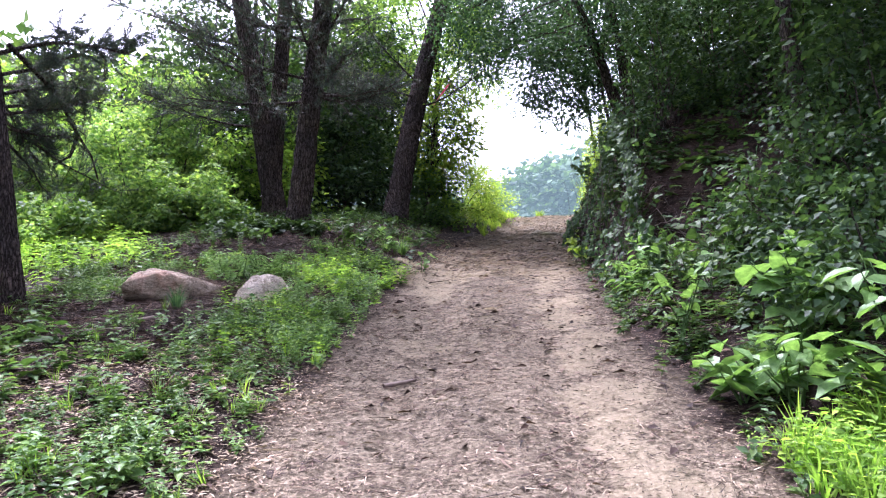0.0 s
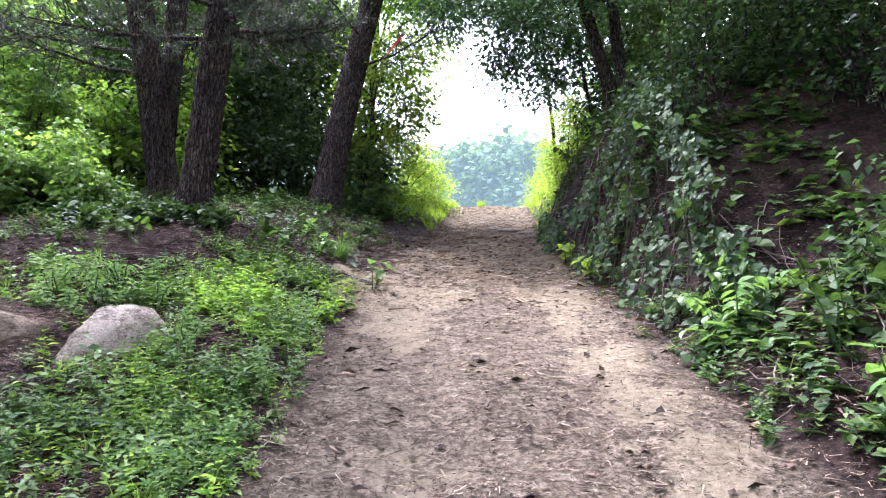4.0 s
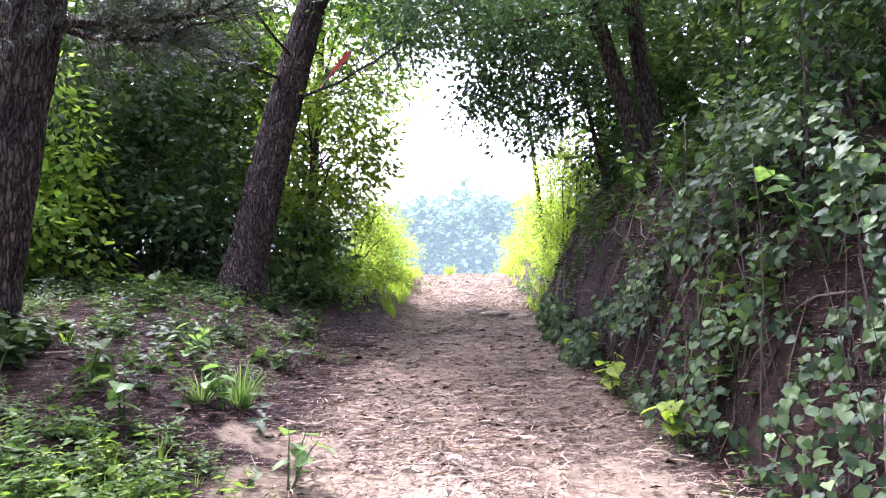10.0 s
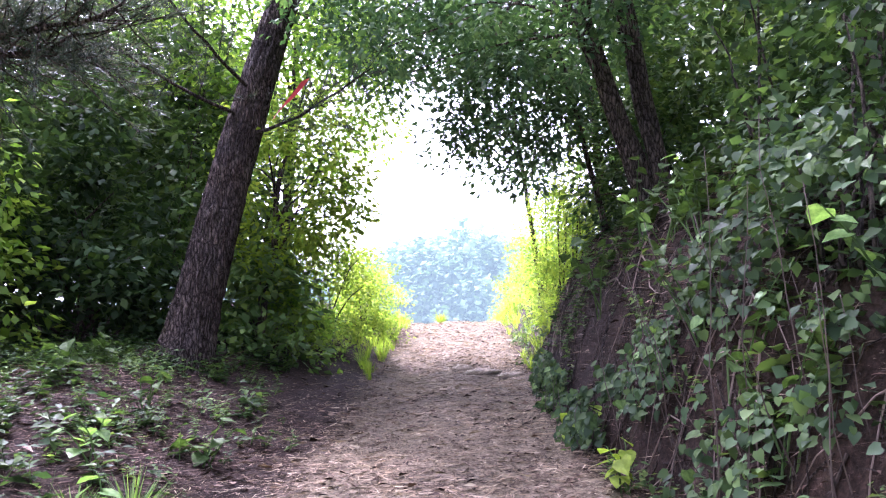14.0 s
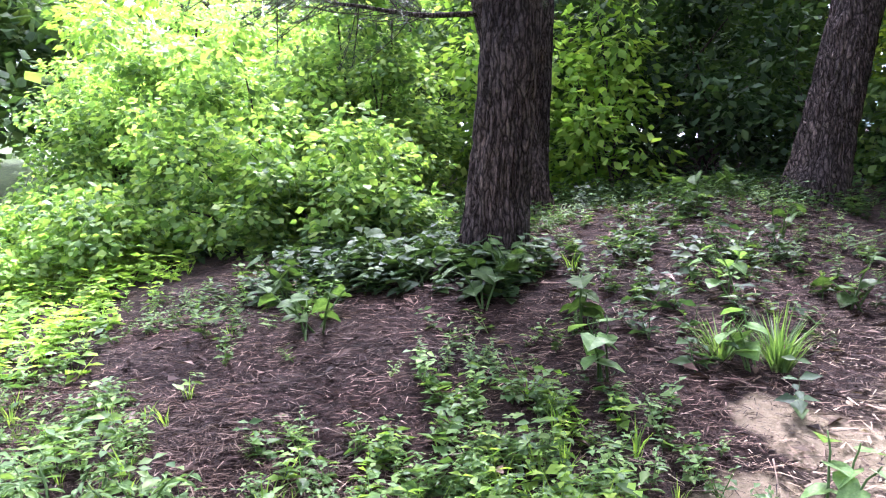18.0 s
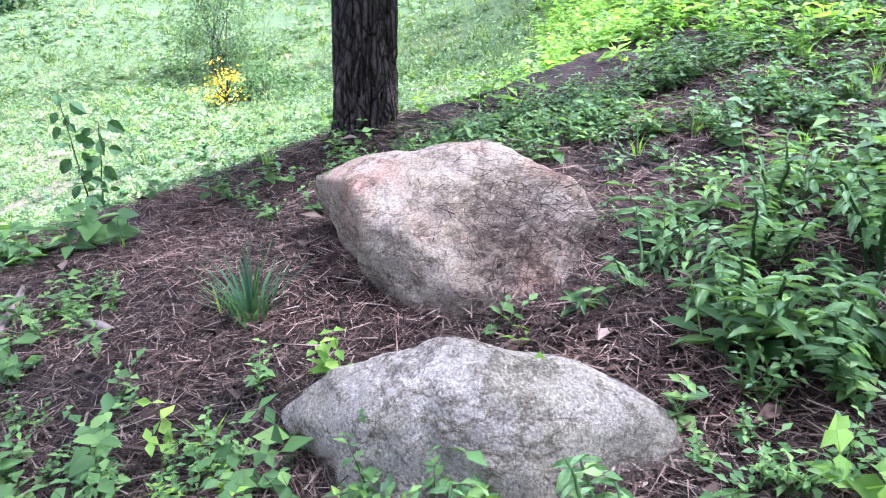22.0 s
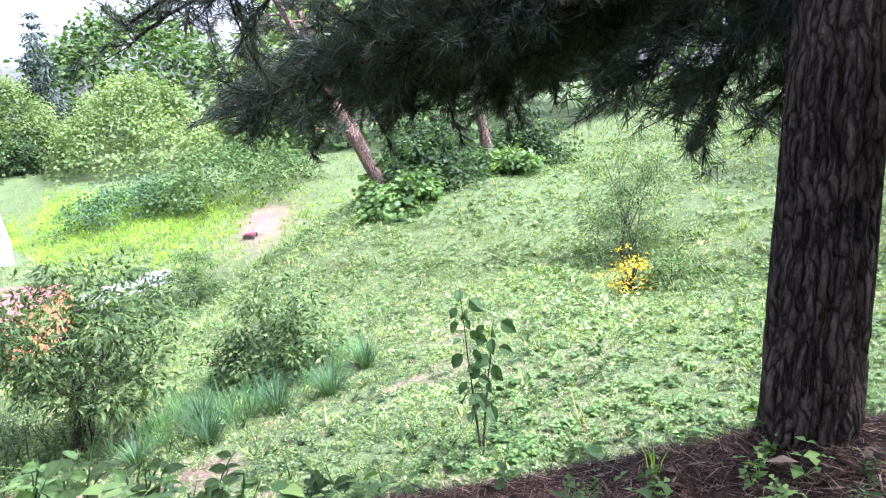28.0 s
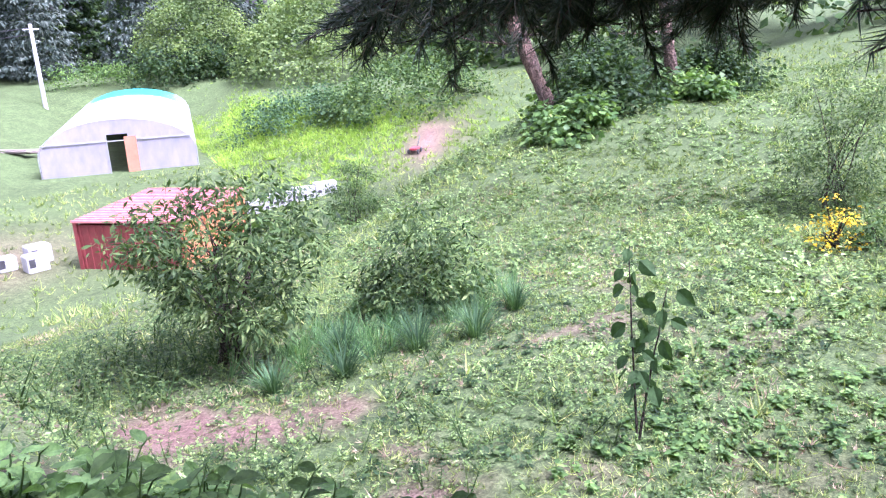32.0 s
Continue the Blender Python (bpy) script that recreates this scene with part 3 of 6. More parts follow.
def shrub(x, y, rx, ry, h, clumps, per, length, mat, label, seed, clump_r=0.35, ratio=0.55, name="shrub", category="shrub", group="", kind=LEAF, stems=8, lift=0.5):
    g = np.random.default_rng(seed)
    z = gz(x, y)
    top = thing(name, x, y, z, label, category, group)
    C = crown_points((0, 0, 0), (rx, ry, h), clumps, g, 0.35, -0.05)
    C = np.stack([C[:, 0] + x, C[:, 1] + y, ground_z(C[:, 0] + x, C[:, 1] + y) + np.abs(C[:, 2]) + 0.08], -1)
    for k in g.permutation(len(C))[:stems]:
        s = np.array([x + g.normal(0, rx * 0.15), y + g.normal(0, ry * 0.15), 0])
        s[2] = gz(s[0], s[1]) - 0.05
        V, F = tube(bend(s, C[k], -0.15 * h * lift, 7, 0.03, g), np.linspace(0.018, 0.005, 7), 5)
        soup("stem", V, F, BARK_GREY, top, True)
    V, F = leaf_clumps(C, per, clump_r, length, ratio, g, FLAKE if y > 15 or x > 5 or x < -4 else kind)
    tagged(soup("foliage", V, F, mat, top), kind="stuff")
    return top


def tufts(P, A, per, length, width, g, cone=0.75):
    """Pine needles, in brushes round twig ends P that point along A."""
    n = len(P) * per
    p, a = np.repeat(P, per, 0), unit(np.repeat(A, per, 0))
    D = unit(a + g.normal(0, cone, (n, 3)))
    p = p - a * g.random((n, 1)) * length * 1.1
    return leaves(p, D, g.normal(size=(n, 3)), length * g.uniform(0.7, 1.15, n), width, NEEDLE)


def pine_limb(top, start, end, r, twigs, per, g, sag=0.1, reach=0.55, length=0.1, width=0.004, bark=None, bare=0.0, up=0.15, hang=0.0):
    """A pine's branch with side twigs and brushes of needles."""
    bark = bark or BARK
    P = bend(start, end, sag, 12, 0.03, g)
    limb = soup("branch", *tube(P, np.linspace(r, r * 0.25, 12), 8), bark, top, True)
    ends, dirs, wood = [], [], []
    for k in range(twigs):
        t = g.uniform(0.25, 1.0)
        i = min(int(t * 11), 10)
        p = P[i] + (P[i + 1] - P[i]) * (t * 11 - i)
        d = unit(unit(P[-1] - P[0]) * 0.7 + g.normal(0, 0.6, 3) + np.array([0, 0, up]))
        e = p + d * reach * g.uniform(0.4, 1.0)
        W = bend(p, e, 0.04, 4, 0.015, g)
        wood.append(tube(W, np.linspace(r * 0.2, 0.003, 4), 3))
        if g.random() > bare:
            for q in (1.0, 0.72, 0.45):
                ends.append(W[0] + (W[-1] - W[0]) * q)
                dirs.append(d + g.normal(0, 0.3, 3) - np.array([0, 0, hang]))
    V, F = join(wood)
    tagged(soup("twig_spray", V, F, bark, limb, True), kind="stuff")
    if ends:
        V, F = tufts(np.array(ends), np.array(dirs), per, length, width, g)
        tagged(soup("needles", V, F, NEEDLES, limb), kind="stuff")


def pine(x, y, lean, height, r, label, seed, bow=(0, 0), bark=None, flare=1.45, group="pines beside the path", rings=0.055, sides=90):
    """A pine's trunk; returns the thing and a function for points up the trunk."""
    z = gz(x, y) - 0.15
    top = thing("pine_tree", x, y, z, label, "tree", group)
    n = int(height * 0.5 / rings)
    t = np.concatenate([np.linspace(0, 0.5, n), np.linspace(0.5, 1, 24)[1:]])

    def at(s):
        s = np.asarray(s, float)
        w = np.sin(np.pi * np.clip(s * 1.6, 0, 1))
        return np.stack([x + lean[0] * s + bow[0] * w, y + lean[1] * s + bow[1] * w, z + height * s], -1)
    rr = r * (1 - 0.7 * t) * (1 + (flare - 1) * np.exp(-t * height / 0.22))
    V, F = tube(at(t), rr, sides, 0.21, seed)
    soup("trunk", V, F, bark or BARK, top, False)
    return top, at


def pine_top(top, at, height, s0, s1, n, seed, span=2.2, twigs=11, per=26, bark=None, width=0.006, r=0.045):
    g = np.random.default_rng(seed)
    for k in range(n):
        s = s0 + (s1 - s0) * (k + g.random() * 0.6) / n
        a = k * 2.4 + g.normal(0, 0.4)
        p = at(s)
        L = span * (1 - 0.6 * (s - s0) / (1 - s0)) * g.uniform(0.7, 1.1)
        pine_limb(top, p, p + np.array([math.cos(a) * L, math.sin(a) * L, L * g.uniform(-0.1, 0.3)]), r, twigs, per, g, 0.1, 0.7, 0.12, width, bark)


# ---- pines beside the path ----
g = np.random.default_rng(3)
p1, at1 = pine(-3.18, 14.72, (-1.6, -0.8), 12, 0.225, "tall pine with dark furrowed bark at the path", 21, (0.06, 0))
pine_top(p1, at1, 12, 0.3, 0.95, 9, 31)
p1b, at1b = pine(-3.48, 15.25, (1.4, -0.8), 12, 0.185, "tall pine with dark furrowed bark behind its twin", 22)
pine_top(p1b, at1b, 12, 0.35, 0.95, 7, 32)
p2, at2 = pine(-2.44, 12.7, (2.2, -0.8), 12, 0.205, "leaning pine with thick furrowed bark at the path", 23, (-0.1, 0.1))
pine_top(p2, at2, 12, 0.4, 0.95, 4, 33)
p3, at3 = pine(-1.02, 16.2, (2.75, 2.2), 11, 0.265, "slanting dark pine on the verge of the path", 24, (-0.1, 0))
pine_top(p3, at3, 11, 0.45, 0.95, 2, 34)
p4, at4 = pine(-4.62, 7.992, (-1.1, 0.35), 11, 0.178, "upright pine with ridged bark on the brow above the meadow", 25, flare=1.2)
pine_top(p4, at4, 11, 0.42, 0.95, 7, 35)
# low boughs that fan out over the brow, then the higher ones
for k in range(18):
    a, far = radians(262 - 46 * (k + 0.5) / 18), 2.9 + 0.9 * (k % 3) / 2
    ex, ey = -4.6 + far * math.cos(a), 8.0 + far * math.sin(a)
    pine_limb(p4, at4(0.17 + 0.012 * (k % 4)), (ex, ey, 2.98 + 0.06 * (k % 2)), 0.026, 46, 46, g, -0.12, 0.42, 0.12, 0.0072, up=0.0, hang=0.25)
for s, (ex, ey, ez), tw in ((0.22, (-6.4, 4.6, 3.3), 40), (0.21, (-6.8, 7.3, 3.2), 34), (0.23, (-6.9, 6.7, 3.15), 40), (0.25, (-5.2, 3.8, 3.4), 44), (0.24, (-4.0, 5.4, 3.4), 30), (0.26, (-3.6, 8.9, 4.6), 30), (0.33, (-3.4, 8.2, 5.5), 30), (0.33, (-5.4, 7.2, 5.4), 34), (0.36, (-4.2, 9.4, 5.9), 34), (0.25, (-7.4, 6.4, 3.5), 36),
                            (0.27, (-4.4, 5.0, 3.75), 30), (0.3, (-6.2, 4.6, 4.1), 30), (0.3, (-5.8, 8.9, 4.6), 24), (0.22, (-7.2, 7.9, 3.25), 36), (0.24, (-6.6, 8.9, 3.4), 30)):
    pine_limb(p4, at4(s), (ex, ey, ez), 0.03, tw, 56, g, -0.1, 0.6, 0.13, 0.006, hang=0.3)
for s, (ex, ey, ez) in ((0.17, (-5.3, 7.35, 2.9)), (0.18, (-4.9, 7.25, 2.98)), (0.165, (-5.7, 7.7, 2.82)), (0.18, (-5.0, 7.6, 2.9))):
    pine_limb(p4, at4(s), (ex, ey, ez), 0.02, 34, 34, g, -0.05, 0.36, 0.11, 0.005, BARK_GREY, 0.1, 0.0, 0.2)
# half-dead grey boughs towards the mound
for s, (ex, ey, ez) in ((0.2, (-5.1, 9.9, 3.0)), (0.21, (-4.75, 10.1, 3.12)), (0.22, (-5.6, 9.7, 3.25)), (0.24, (-5.1, 9.9, 3.6))):
    pine_limb(p4, at4(s), (ex, ey, ez), 0.022, 34, 30, g, 0.05, 0.5, 0.11, 0.004, BARK_GREY, 0.35)
for s, (ex, ey, ez) in ((0.2, (-0.9, 12.3, 4.85)), (0.21, (-1.4, 13.5, 5.3)), (0.24, (-1.6, 13.6, 5.7)), (0.2, (-0.7, 12.0, 5.05)), (0.19, (-4.1, 11.8, 5.0)), (0.21, (-1.3, 11.2, 5.2)), (0.22, (-3.4, 11.0, 5.5)), (0.22, (-2.9, 13.8, 5.2)), (0.27, (-3.6, 11.0, 6.4)), (0.28, (-0.9, 11.4, 6.6)), (0.25, (-2.0, 10.6, 6.0))):
    pine_limb(p2, at2(s), (ex, ey, ez), 0.03, 44, 34, g, 0.1, 0.75, 0.1, 0.005, None, 0.1)
for s, (ex, ey, ez) in ((0.17, (-4.9, 12.9, 5.1)), (0.2, (-5.4, 14.2, 5.6)), (0.25, (-4.6, 12.4, 6.4)), (0.3, (-5.6, 12.6, 7.0))):
    pine_limb(p1, at1(s), (ex, ey, ez), 0.03, 44, 34, g, 0.1, 0.75, 0.1, 0.005, None, 0.1)
for s, (ex, ey, ez) in ((0.27, (-1.9, 15.0, 6.4)), (0.25, (1.1, 15.6, 6.2)), (0.3, (-1.2, 14.4, 6.9))):
    pine_limb(p3, at3(s), (ex, ey, ez), 0.025, 24, 32, g, 0.1, 0.65, 0.1, 0.005)
# unseen boughs added high above the shelf to shade it
for k in range(11):
    pine_limb(p2, at2(0.42 + 0.03 * (k % 4)), (-4.2 + 0.26 * k, 9.3 + 0.6 * (k % 3), 7.2 + 0.3 * (k % 2)), 0.04, 64, 34, g, 0.1, 0.8, 0.14, 0.012)
# two more out of view, added to shade the path
for k in range(2):
    pine_limb(p2, at2(0.46 + 0.03 * (k % 3)), (0.1 + 0.35 * k, 9.6 + 0.5 * (k % 3), 7.6 + 0.3 * (k % 2)), 0.04, 34, 30, g, 0.1, 0.8, 0.14, 0.012)
for s, (ex, ey, ez) in ((0.2, (-4.3, 9.2, 4.3)), (0.22, (-4.5, 9.7, 4.7)), (0.24, (-4.1, 9.3, 4.8)), (0.21, (-4.8, 10.1, 4.4)), (0.23, (-5.2, 10.2, 4.8)), (0.19, (-4.7, 9.6, 3.9))):
    pine_limb(p4, at4(s), (ex, ey, ez), 0.024, 44, 40, g, 0.05, 0.5, 0.11, 0.0045, BARK_GREY, 0.15)
# a bare crooked branch
for q in ([(-4.65, 8.1, 4.5), (-4.6, 9.0, 4.2), (-4.7, 9.75, 3.85), (-4.62, 9.95, 3.6), (-4.56, 10.0, 3.3)], [(-4.7, 9.75, 3.85), (-4.9, 9.95, 3.62), (-5.1, 9.9, 3.5)]):
    soup("bare_branch", *tube(q, np.linspace(0.03, 0.01, len(q)), 7), BARK, p4, True)

# ---- broadleaf trees and undergrowth along the path ----
DARK = "dark-leaved broadleaf tree in the wood beside the path"
broad_tree(-0.2, 21.2, (0.5, -0.4), 6, 0.12, (0.2, 20.4, 9.0), (2.1, 2.3, 3.2), 240, 90, 0.115, LEAF_BRIGHT, "leafy broadleaf tree overhanging the path", 41)
broad_tree(-0.35, 17.7, (0.3, -0.1), 2.6, 0.05, (0.2, 17.6, 5.4), (0.85, 1.0, 1.3), 70, 60, 0.1, LEAF_YELLOW, "small bright-leaved tree at the gap over the path", 59, 0.35, count=14, ratio=0.6)
broad_tree(4.2, 17.3, (-0.5, 0.0), 3.2, 0.05, (3.0, 17.3, 6.5), (0.95, 1.2, 1.3), 80, 44, 0.12, LEAF_BLUE, "small dark tree leaning out from the bank", 57, 0.4, count=16)
broad_tree(-4.8, 19.5, (0.2, -0.3), 6, 0.14, (-4.2, 19.2, 8.2), (3.2, 2.0, 3.6), 140, 70, 0.15, LEAF_MID, DARK, 42, 0.65)
broad_tree(-8.6, 20.5, (0.2, -0.3), 5, 0.14, (-8.5, 20.3, 6.6), (2.8, 2.4, 1.7), 80, 60, 0.18, LEAF_BRIGHT, DARK, 43, 0.65)
broad_tree(-11.5, 17.5, (0.2, 0.3), 5, 0.12, (-11.5, 17.5, 6.2), (2.4, 2.4, 1.8), 100, 60, 0.18, LEAF_BRIGHT, "light green tree behind the overgrown mound", 44)
broad_tree(4.15, 15.7, (-1.3, 0.2), 5, 0.08, (2.65, 16.2, 8.5), (2.6, 3.2, 2.9), 320, 90, 0.105, LEAF_BLUE, "many-stemmed dark tree leaning over the path from the bank", 45, stems=6, count=26)
broad_tree(4.7, 9.1, (-0.4, 0.6), 6, 0.13, (4.4, 9.5, 7.8), (2.0, 3.2, 2.3), 120, 62, 0.13, LEAF_DARK, "dark tree on top of the bank", 46, fork=0.6)
broad_tree(5.6, 12.6, (-0.2, 0.2), 7, 0.1, (4.8, 12.6, 8.4), (2.4, 2.6, 2.6), 110, 62, 0.13, LEAF_BLUE, "slim tree on top of the bank", 47, fork=0.6)
broad_tree(6.4, 6.2, (-0.4, 0.3), 7, 0.12, (5.2, 6.8, 6.6), (2.4, 3.0, 2.6), 200, 62, 0.13, LEAF_DARK, "dark tree on top of the bank", 48, fork=0.5)
broad_tree(7.5, 16.5, (-0.2, 0.2), 8, 0.1, (6.6, 17, 8.8), (2.6, 3, 3.0), 150, 55, 0.2, LEAF_MID, "slim tree on top of the bank", 49, 0.65, fork=0.6)
broad_tree(5.6, 20.5, (-0.2, 0.2), 6, 0.1, (5.2, 20.8, 8.6), (1.9, 2.4, 2.6), 150, 80, 0.11, LEAF_BLUE, "leafy tree at the top of the rise", 50)
broad_tree(4.9, 22.5, (-0.4, -0.2), 6, 0.06, (2.3, 21.3, 9.7), (1.9, 1.7, 1.6), 150, 90, 0.11, LEAF_BLUE, "slender tree arching over the rise", 58)
broad_tree(9.0, 10.5, (-0.2, 0.2), 8, 0.12, (8.4, 10.5, 8.4), (3.0, 5, 3.6), 50, 55, 0.26, LEAF_DARK, DARK, 51, 0.8, fork=0.5)
for k, (x, y) in enumerate(((7.0, 8.2), (6.2, 10.6), (7.4, 12.2), (6.6, 14.4), (7.2, 6.0))):
    broad_tree(x, y, (0.2 * (-1) ** k, 0.1), 6.5, 0.06, (x, y, gz(x, y) + 6.2), (1.2, 1.2, 1.4), 40, 50, 0.16, LEAF_MID, "thin young trunk in the wood on the bank", 52 + k, fork=0.7, count=6, group="young trunks on the bank")

for k, (x, y) in enumerate(((-20.0, 13.0), (-28.3, 9.4), (-33.0, 13.0), (-26.0, 17.0), (-35.0, 10.5), (-24.0, 18.0))):
    broad_tree(x, y, (0.2 * (-1) ** k, 0.1), 7, 0.19 + 0.05 * (k % 2), (x, y, gz(x, y) + 6.6), (2.4, 2.4, 2.2), 60, 50, 0.2, LEAF_BRIGHT if k % 3 else LEAF_MID, "slim tree at the edge of the wood above the meadow", 190 + k, 0.6, fork=0.45, count=14, bark=BARK_PINK if k % 2 else BARK_GREY, group="trees above the meadow")

SH = "dense dark shrub under the trees"
for k, (x, y, w, h) in enumerate(((-3.6, 22.5, 2.2, 3.6), (-1.9, 21.6, 1.3, 3.0), (-5.8, 21.0, 2.2, 3.4))):
    broad_tree(x, y, (0.2, -0.2), 5, 0.1, (x, y, gz(x, y) + h), (w, 1.2, h), 150, 60, 0.17, LEAF_MID, "dense dark tree behind the pines", 250 + k, 0.6, count=16, group="dark trees behind the pines")
for k, (x, y, rx, ry, h, n, mat) in enumerate(((-3.2, 17.8, 2.2, 1.2, 5.0, 150, LEAF_DARK), (-6.2, 17.2, 2.0, 1.2, 4.6, 120, LEAF_MID), (-1.2, 19.2, 1.6, 1.2, 4.6, 120, LEAF_MID),
                                              (-2.4, 17.4, 1.2, 0.6, 2.2, 70, LEAF_DARK), (-4.5, 16.4, 1.0, 0.7, 2.6, 60, LEAF_BRIGHT), (-3.1, 16.5, 0.6, 0.5, 2.8, 40, LEAF_BRIGHT), (-0.3, 17.9, 0.6, 0.8, 2.2, 50, LEAF_WEED), (6.6, 9.0, 1.5, 2.6, 2.8, 110, LEAF_DARK), (6.4, 13.2, 1.5, 2.6, 2.8, 110, LEAF_DARK),
                                              (5.3, 18.0, 1.0, 1.4, 3.0, 90, LEAF_MID), (5.0, 4.6, 1.4, 1.8, 2.6, 100, LEAF_DARK))):
    shrub(x, y, rx, ry, h, n, 44, 0.15, mat, SH, 60 + k, 0.42)
for k, (x, y, rx, ry, h, n) in enumerate(( (3.6, 11.7, 0.8, 0.9, 2.2, 50), (3.9, 13.2, 0.7, 0.9, 2.0, 44), (4.5, 16.9, 0.7, 1.0, 2.4, 60), (3.5, 7.0, 0.8, 0.9, 1.5, 60), (3.3, 5.6, 0.9, 0.9, 1.1, 50), (4.5, 7.6, 1.0, 1.2, 2.8, 110), (4.3, 6.0, 0.9, 1.0, 2.0, 70), (4.9, 9.0, 0.9, 1.0, 3.0, 100), (5.0, 10.6, 0.8, 1.0, 2.6, 90), (4.6, 12.0, 0.8, 1.0, 2.4, 80), (3.3, 8.0, 0.6, 0.6, 0.9, 36),
                                          (3.0, 6.4, 0.6, 0.6, 0.6, 26), (3.0, 11.4, 0.5, 0.8, 1.2, 30))):
    shrub(x, y, rx, ry, h, n, 34, 0.085, LEAF_DARK, "shrub hanging over the earth bank", 160 + k, 0.3, 0.7, group="shrubs over the bank", stems=14)
for k, (x, y, rx, ry, h, n) in enumerate(((0.1, 18.6, 0.7, 0.8, 1.5, 60), (0.6, 20.3, 0.8, 1.3, 2.4, 80), (1.35, 22.8, 0.6, 1.5, 1.7, 80), (4.45, 19.6, 0.5, 1.2, 2.3, 80), (4.9, 21.6, 0.6, 1.5, 2.6, 80), (5.5, 24.0, 0.8, 1.8, 2.4, 70), (1.9, 26.6, 0.9, 1.4, 1.3, 50), (5.8, 26.6, 0.8, 1.4, 1.6, 50))):
    shrub(x, y, rx, ry, h, n, 70, 0.075, LEAF_BRIGHT if k < 1 else LEAF_YELLOW, "sunlit yellow-green shrub at the top of the rise", 80 + k, 0.32, group="bright shrubs at the rise")
for k, (x, y, rx, ry, h, n) in enumerate(((-6.0, 13.6, 1.9, 1.3, 2.1, 150), (-8.0, 13.7, 1.6, 1.2, 2.4, 130), (-4.4, 13.4, 1.0, 0.8, 1.0, 80), (-6.6, 12.2, 1.2, 0.7, 0.7, 60), (-7.4, 15.2, 2.4, 1.2, 3.0, 130), (-5.3, 15.1, 1.0, 0.8, 3.1, 100))):
    shrub(x, y, rx, ry, h, n, 120, 0.085, LEAF_MOUND, "bright green mound of creeper-grown shrubs", 90 + k, 0.27, 0.75, "overgrown_mound", "shrub", "overgrown mound", FLAKE)


# ---- rocks ----
def granite(name, base, dark, pink, pink_at):
    m, nt, b = node_mat(name)
    grain = noise_tex(nt, 130, 6, 0.75)
    mid, big = noise_tex(nt, 9, 8, 0.7), noise_tex(nt, 2.2, 4)
    col = ramp(nt, [(0.3, dark), (0.5, base), (0.75, tuple(min(1, c * 1.35) for c in base))], mid)
    col = mixed(nt, ramp(nt, [(pink_at, (0, 0, 0)), (pink_at + 0.14, (1, 1, 1))], big), col, pink)
    speck = ramp(nt, [(0.36, (0.45, 0.44, 0.42)), (0.5, (1.0, 0.99, 0.97)), (0.62, (1.5, 1.48, 1.45))], grain)
    col = mixed(nt, 1.0, col, speck, "MULTIPLY")
    seam = ramp(nt, [(0.47, (1, 1, 1)), (0.5, (0.45, 0.42, 0.38)), (0.53, (1, 1, 1))], noise_tex(nt, 2.6, 6, 0.7, stretch=(1, 1, 3)))
    crack = nt.nodes.new("ShaderNodeTexVoronoi")
    crack.feature = "DISTANCE_TO_EDGE"
    crack.inputs["Scale"].default_value = 3.2
    warp = nt.nodes.new("ShaderNodeVectorMath")
    warp.operation = "MULTIPLY_ADD"
    warp.inputs[1].default_value = (0.3, 0.3, 0.3)
    wob = nt.nodes.new("ShaderNodeTexNoise")
    wob.inputs["Scale"].default_value, wob.inputs["Detail"].default_value = 5.0, 6.0
    nt.links.new(wob.outputs["Color"], warp.inputs[0])
    nt.links.new(nt.nodes.new("ShaderNodeTexCoord").outputs["Object"], warp.inputs[2])
    nt.links.new(nt.nodes.new("ShaderNodeTexCoord").outputs["Object"], wob.inputs["Vector"])
    nt.links.new(warp.outputs[0], crack.inputs["Vector"])
    lines = ramp(nt, [(0.0, (0.55, 0.53, 0.5)), (0.012, (0.92, 0.91, 0.9)), (0.03, (1, 1, 1))], crack.outputs["Distance"])
    lichen = ramp(nt, [(0.42, (1, 1, 1)), (0.56, (0.62, 0.62, 0.56))], noise_tex(nt, 4.5, 7, 0.75))
    col = mixed(nt, 1.0, mixed(nt, 1.0, col, lines, "MULTIPLY"), lichen, "MULTIPLY")
    nt.links.new(mixed(nt, 1.0, col, seam, "MULTIPLY"), b.inputs["Base Color"])
    b.inputs["Roughness"].default_value = 0.92
    b.inputs["Specular IOR Level"].default_value = 0.2
    bump(nt, b, mixed(nt, 0.7, grain, mid), 1.0, 0.05)
    return m


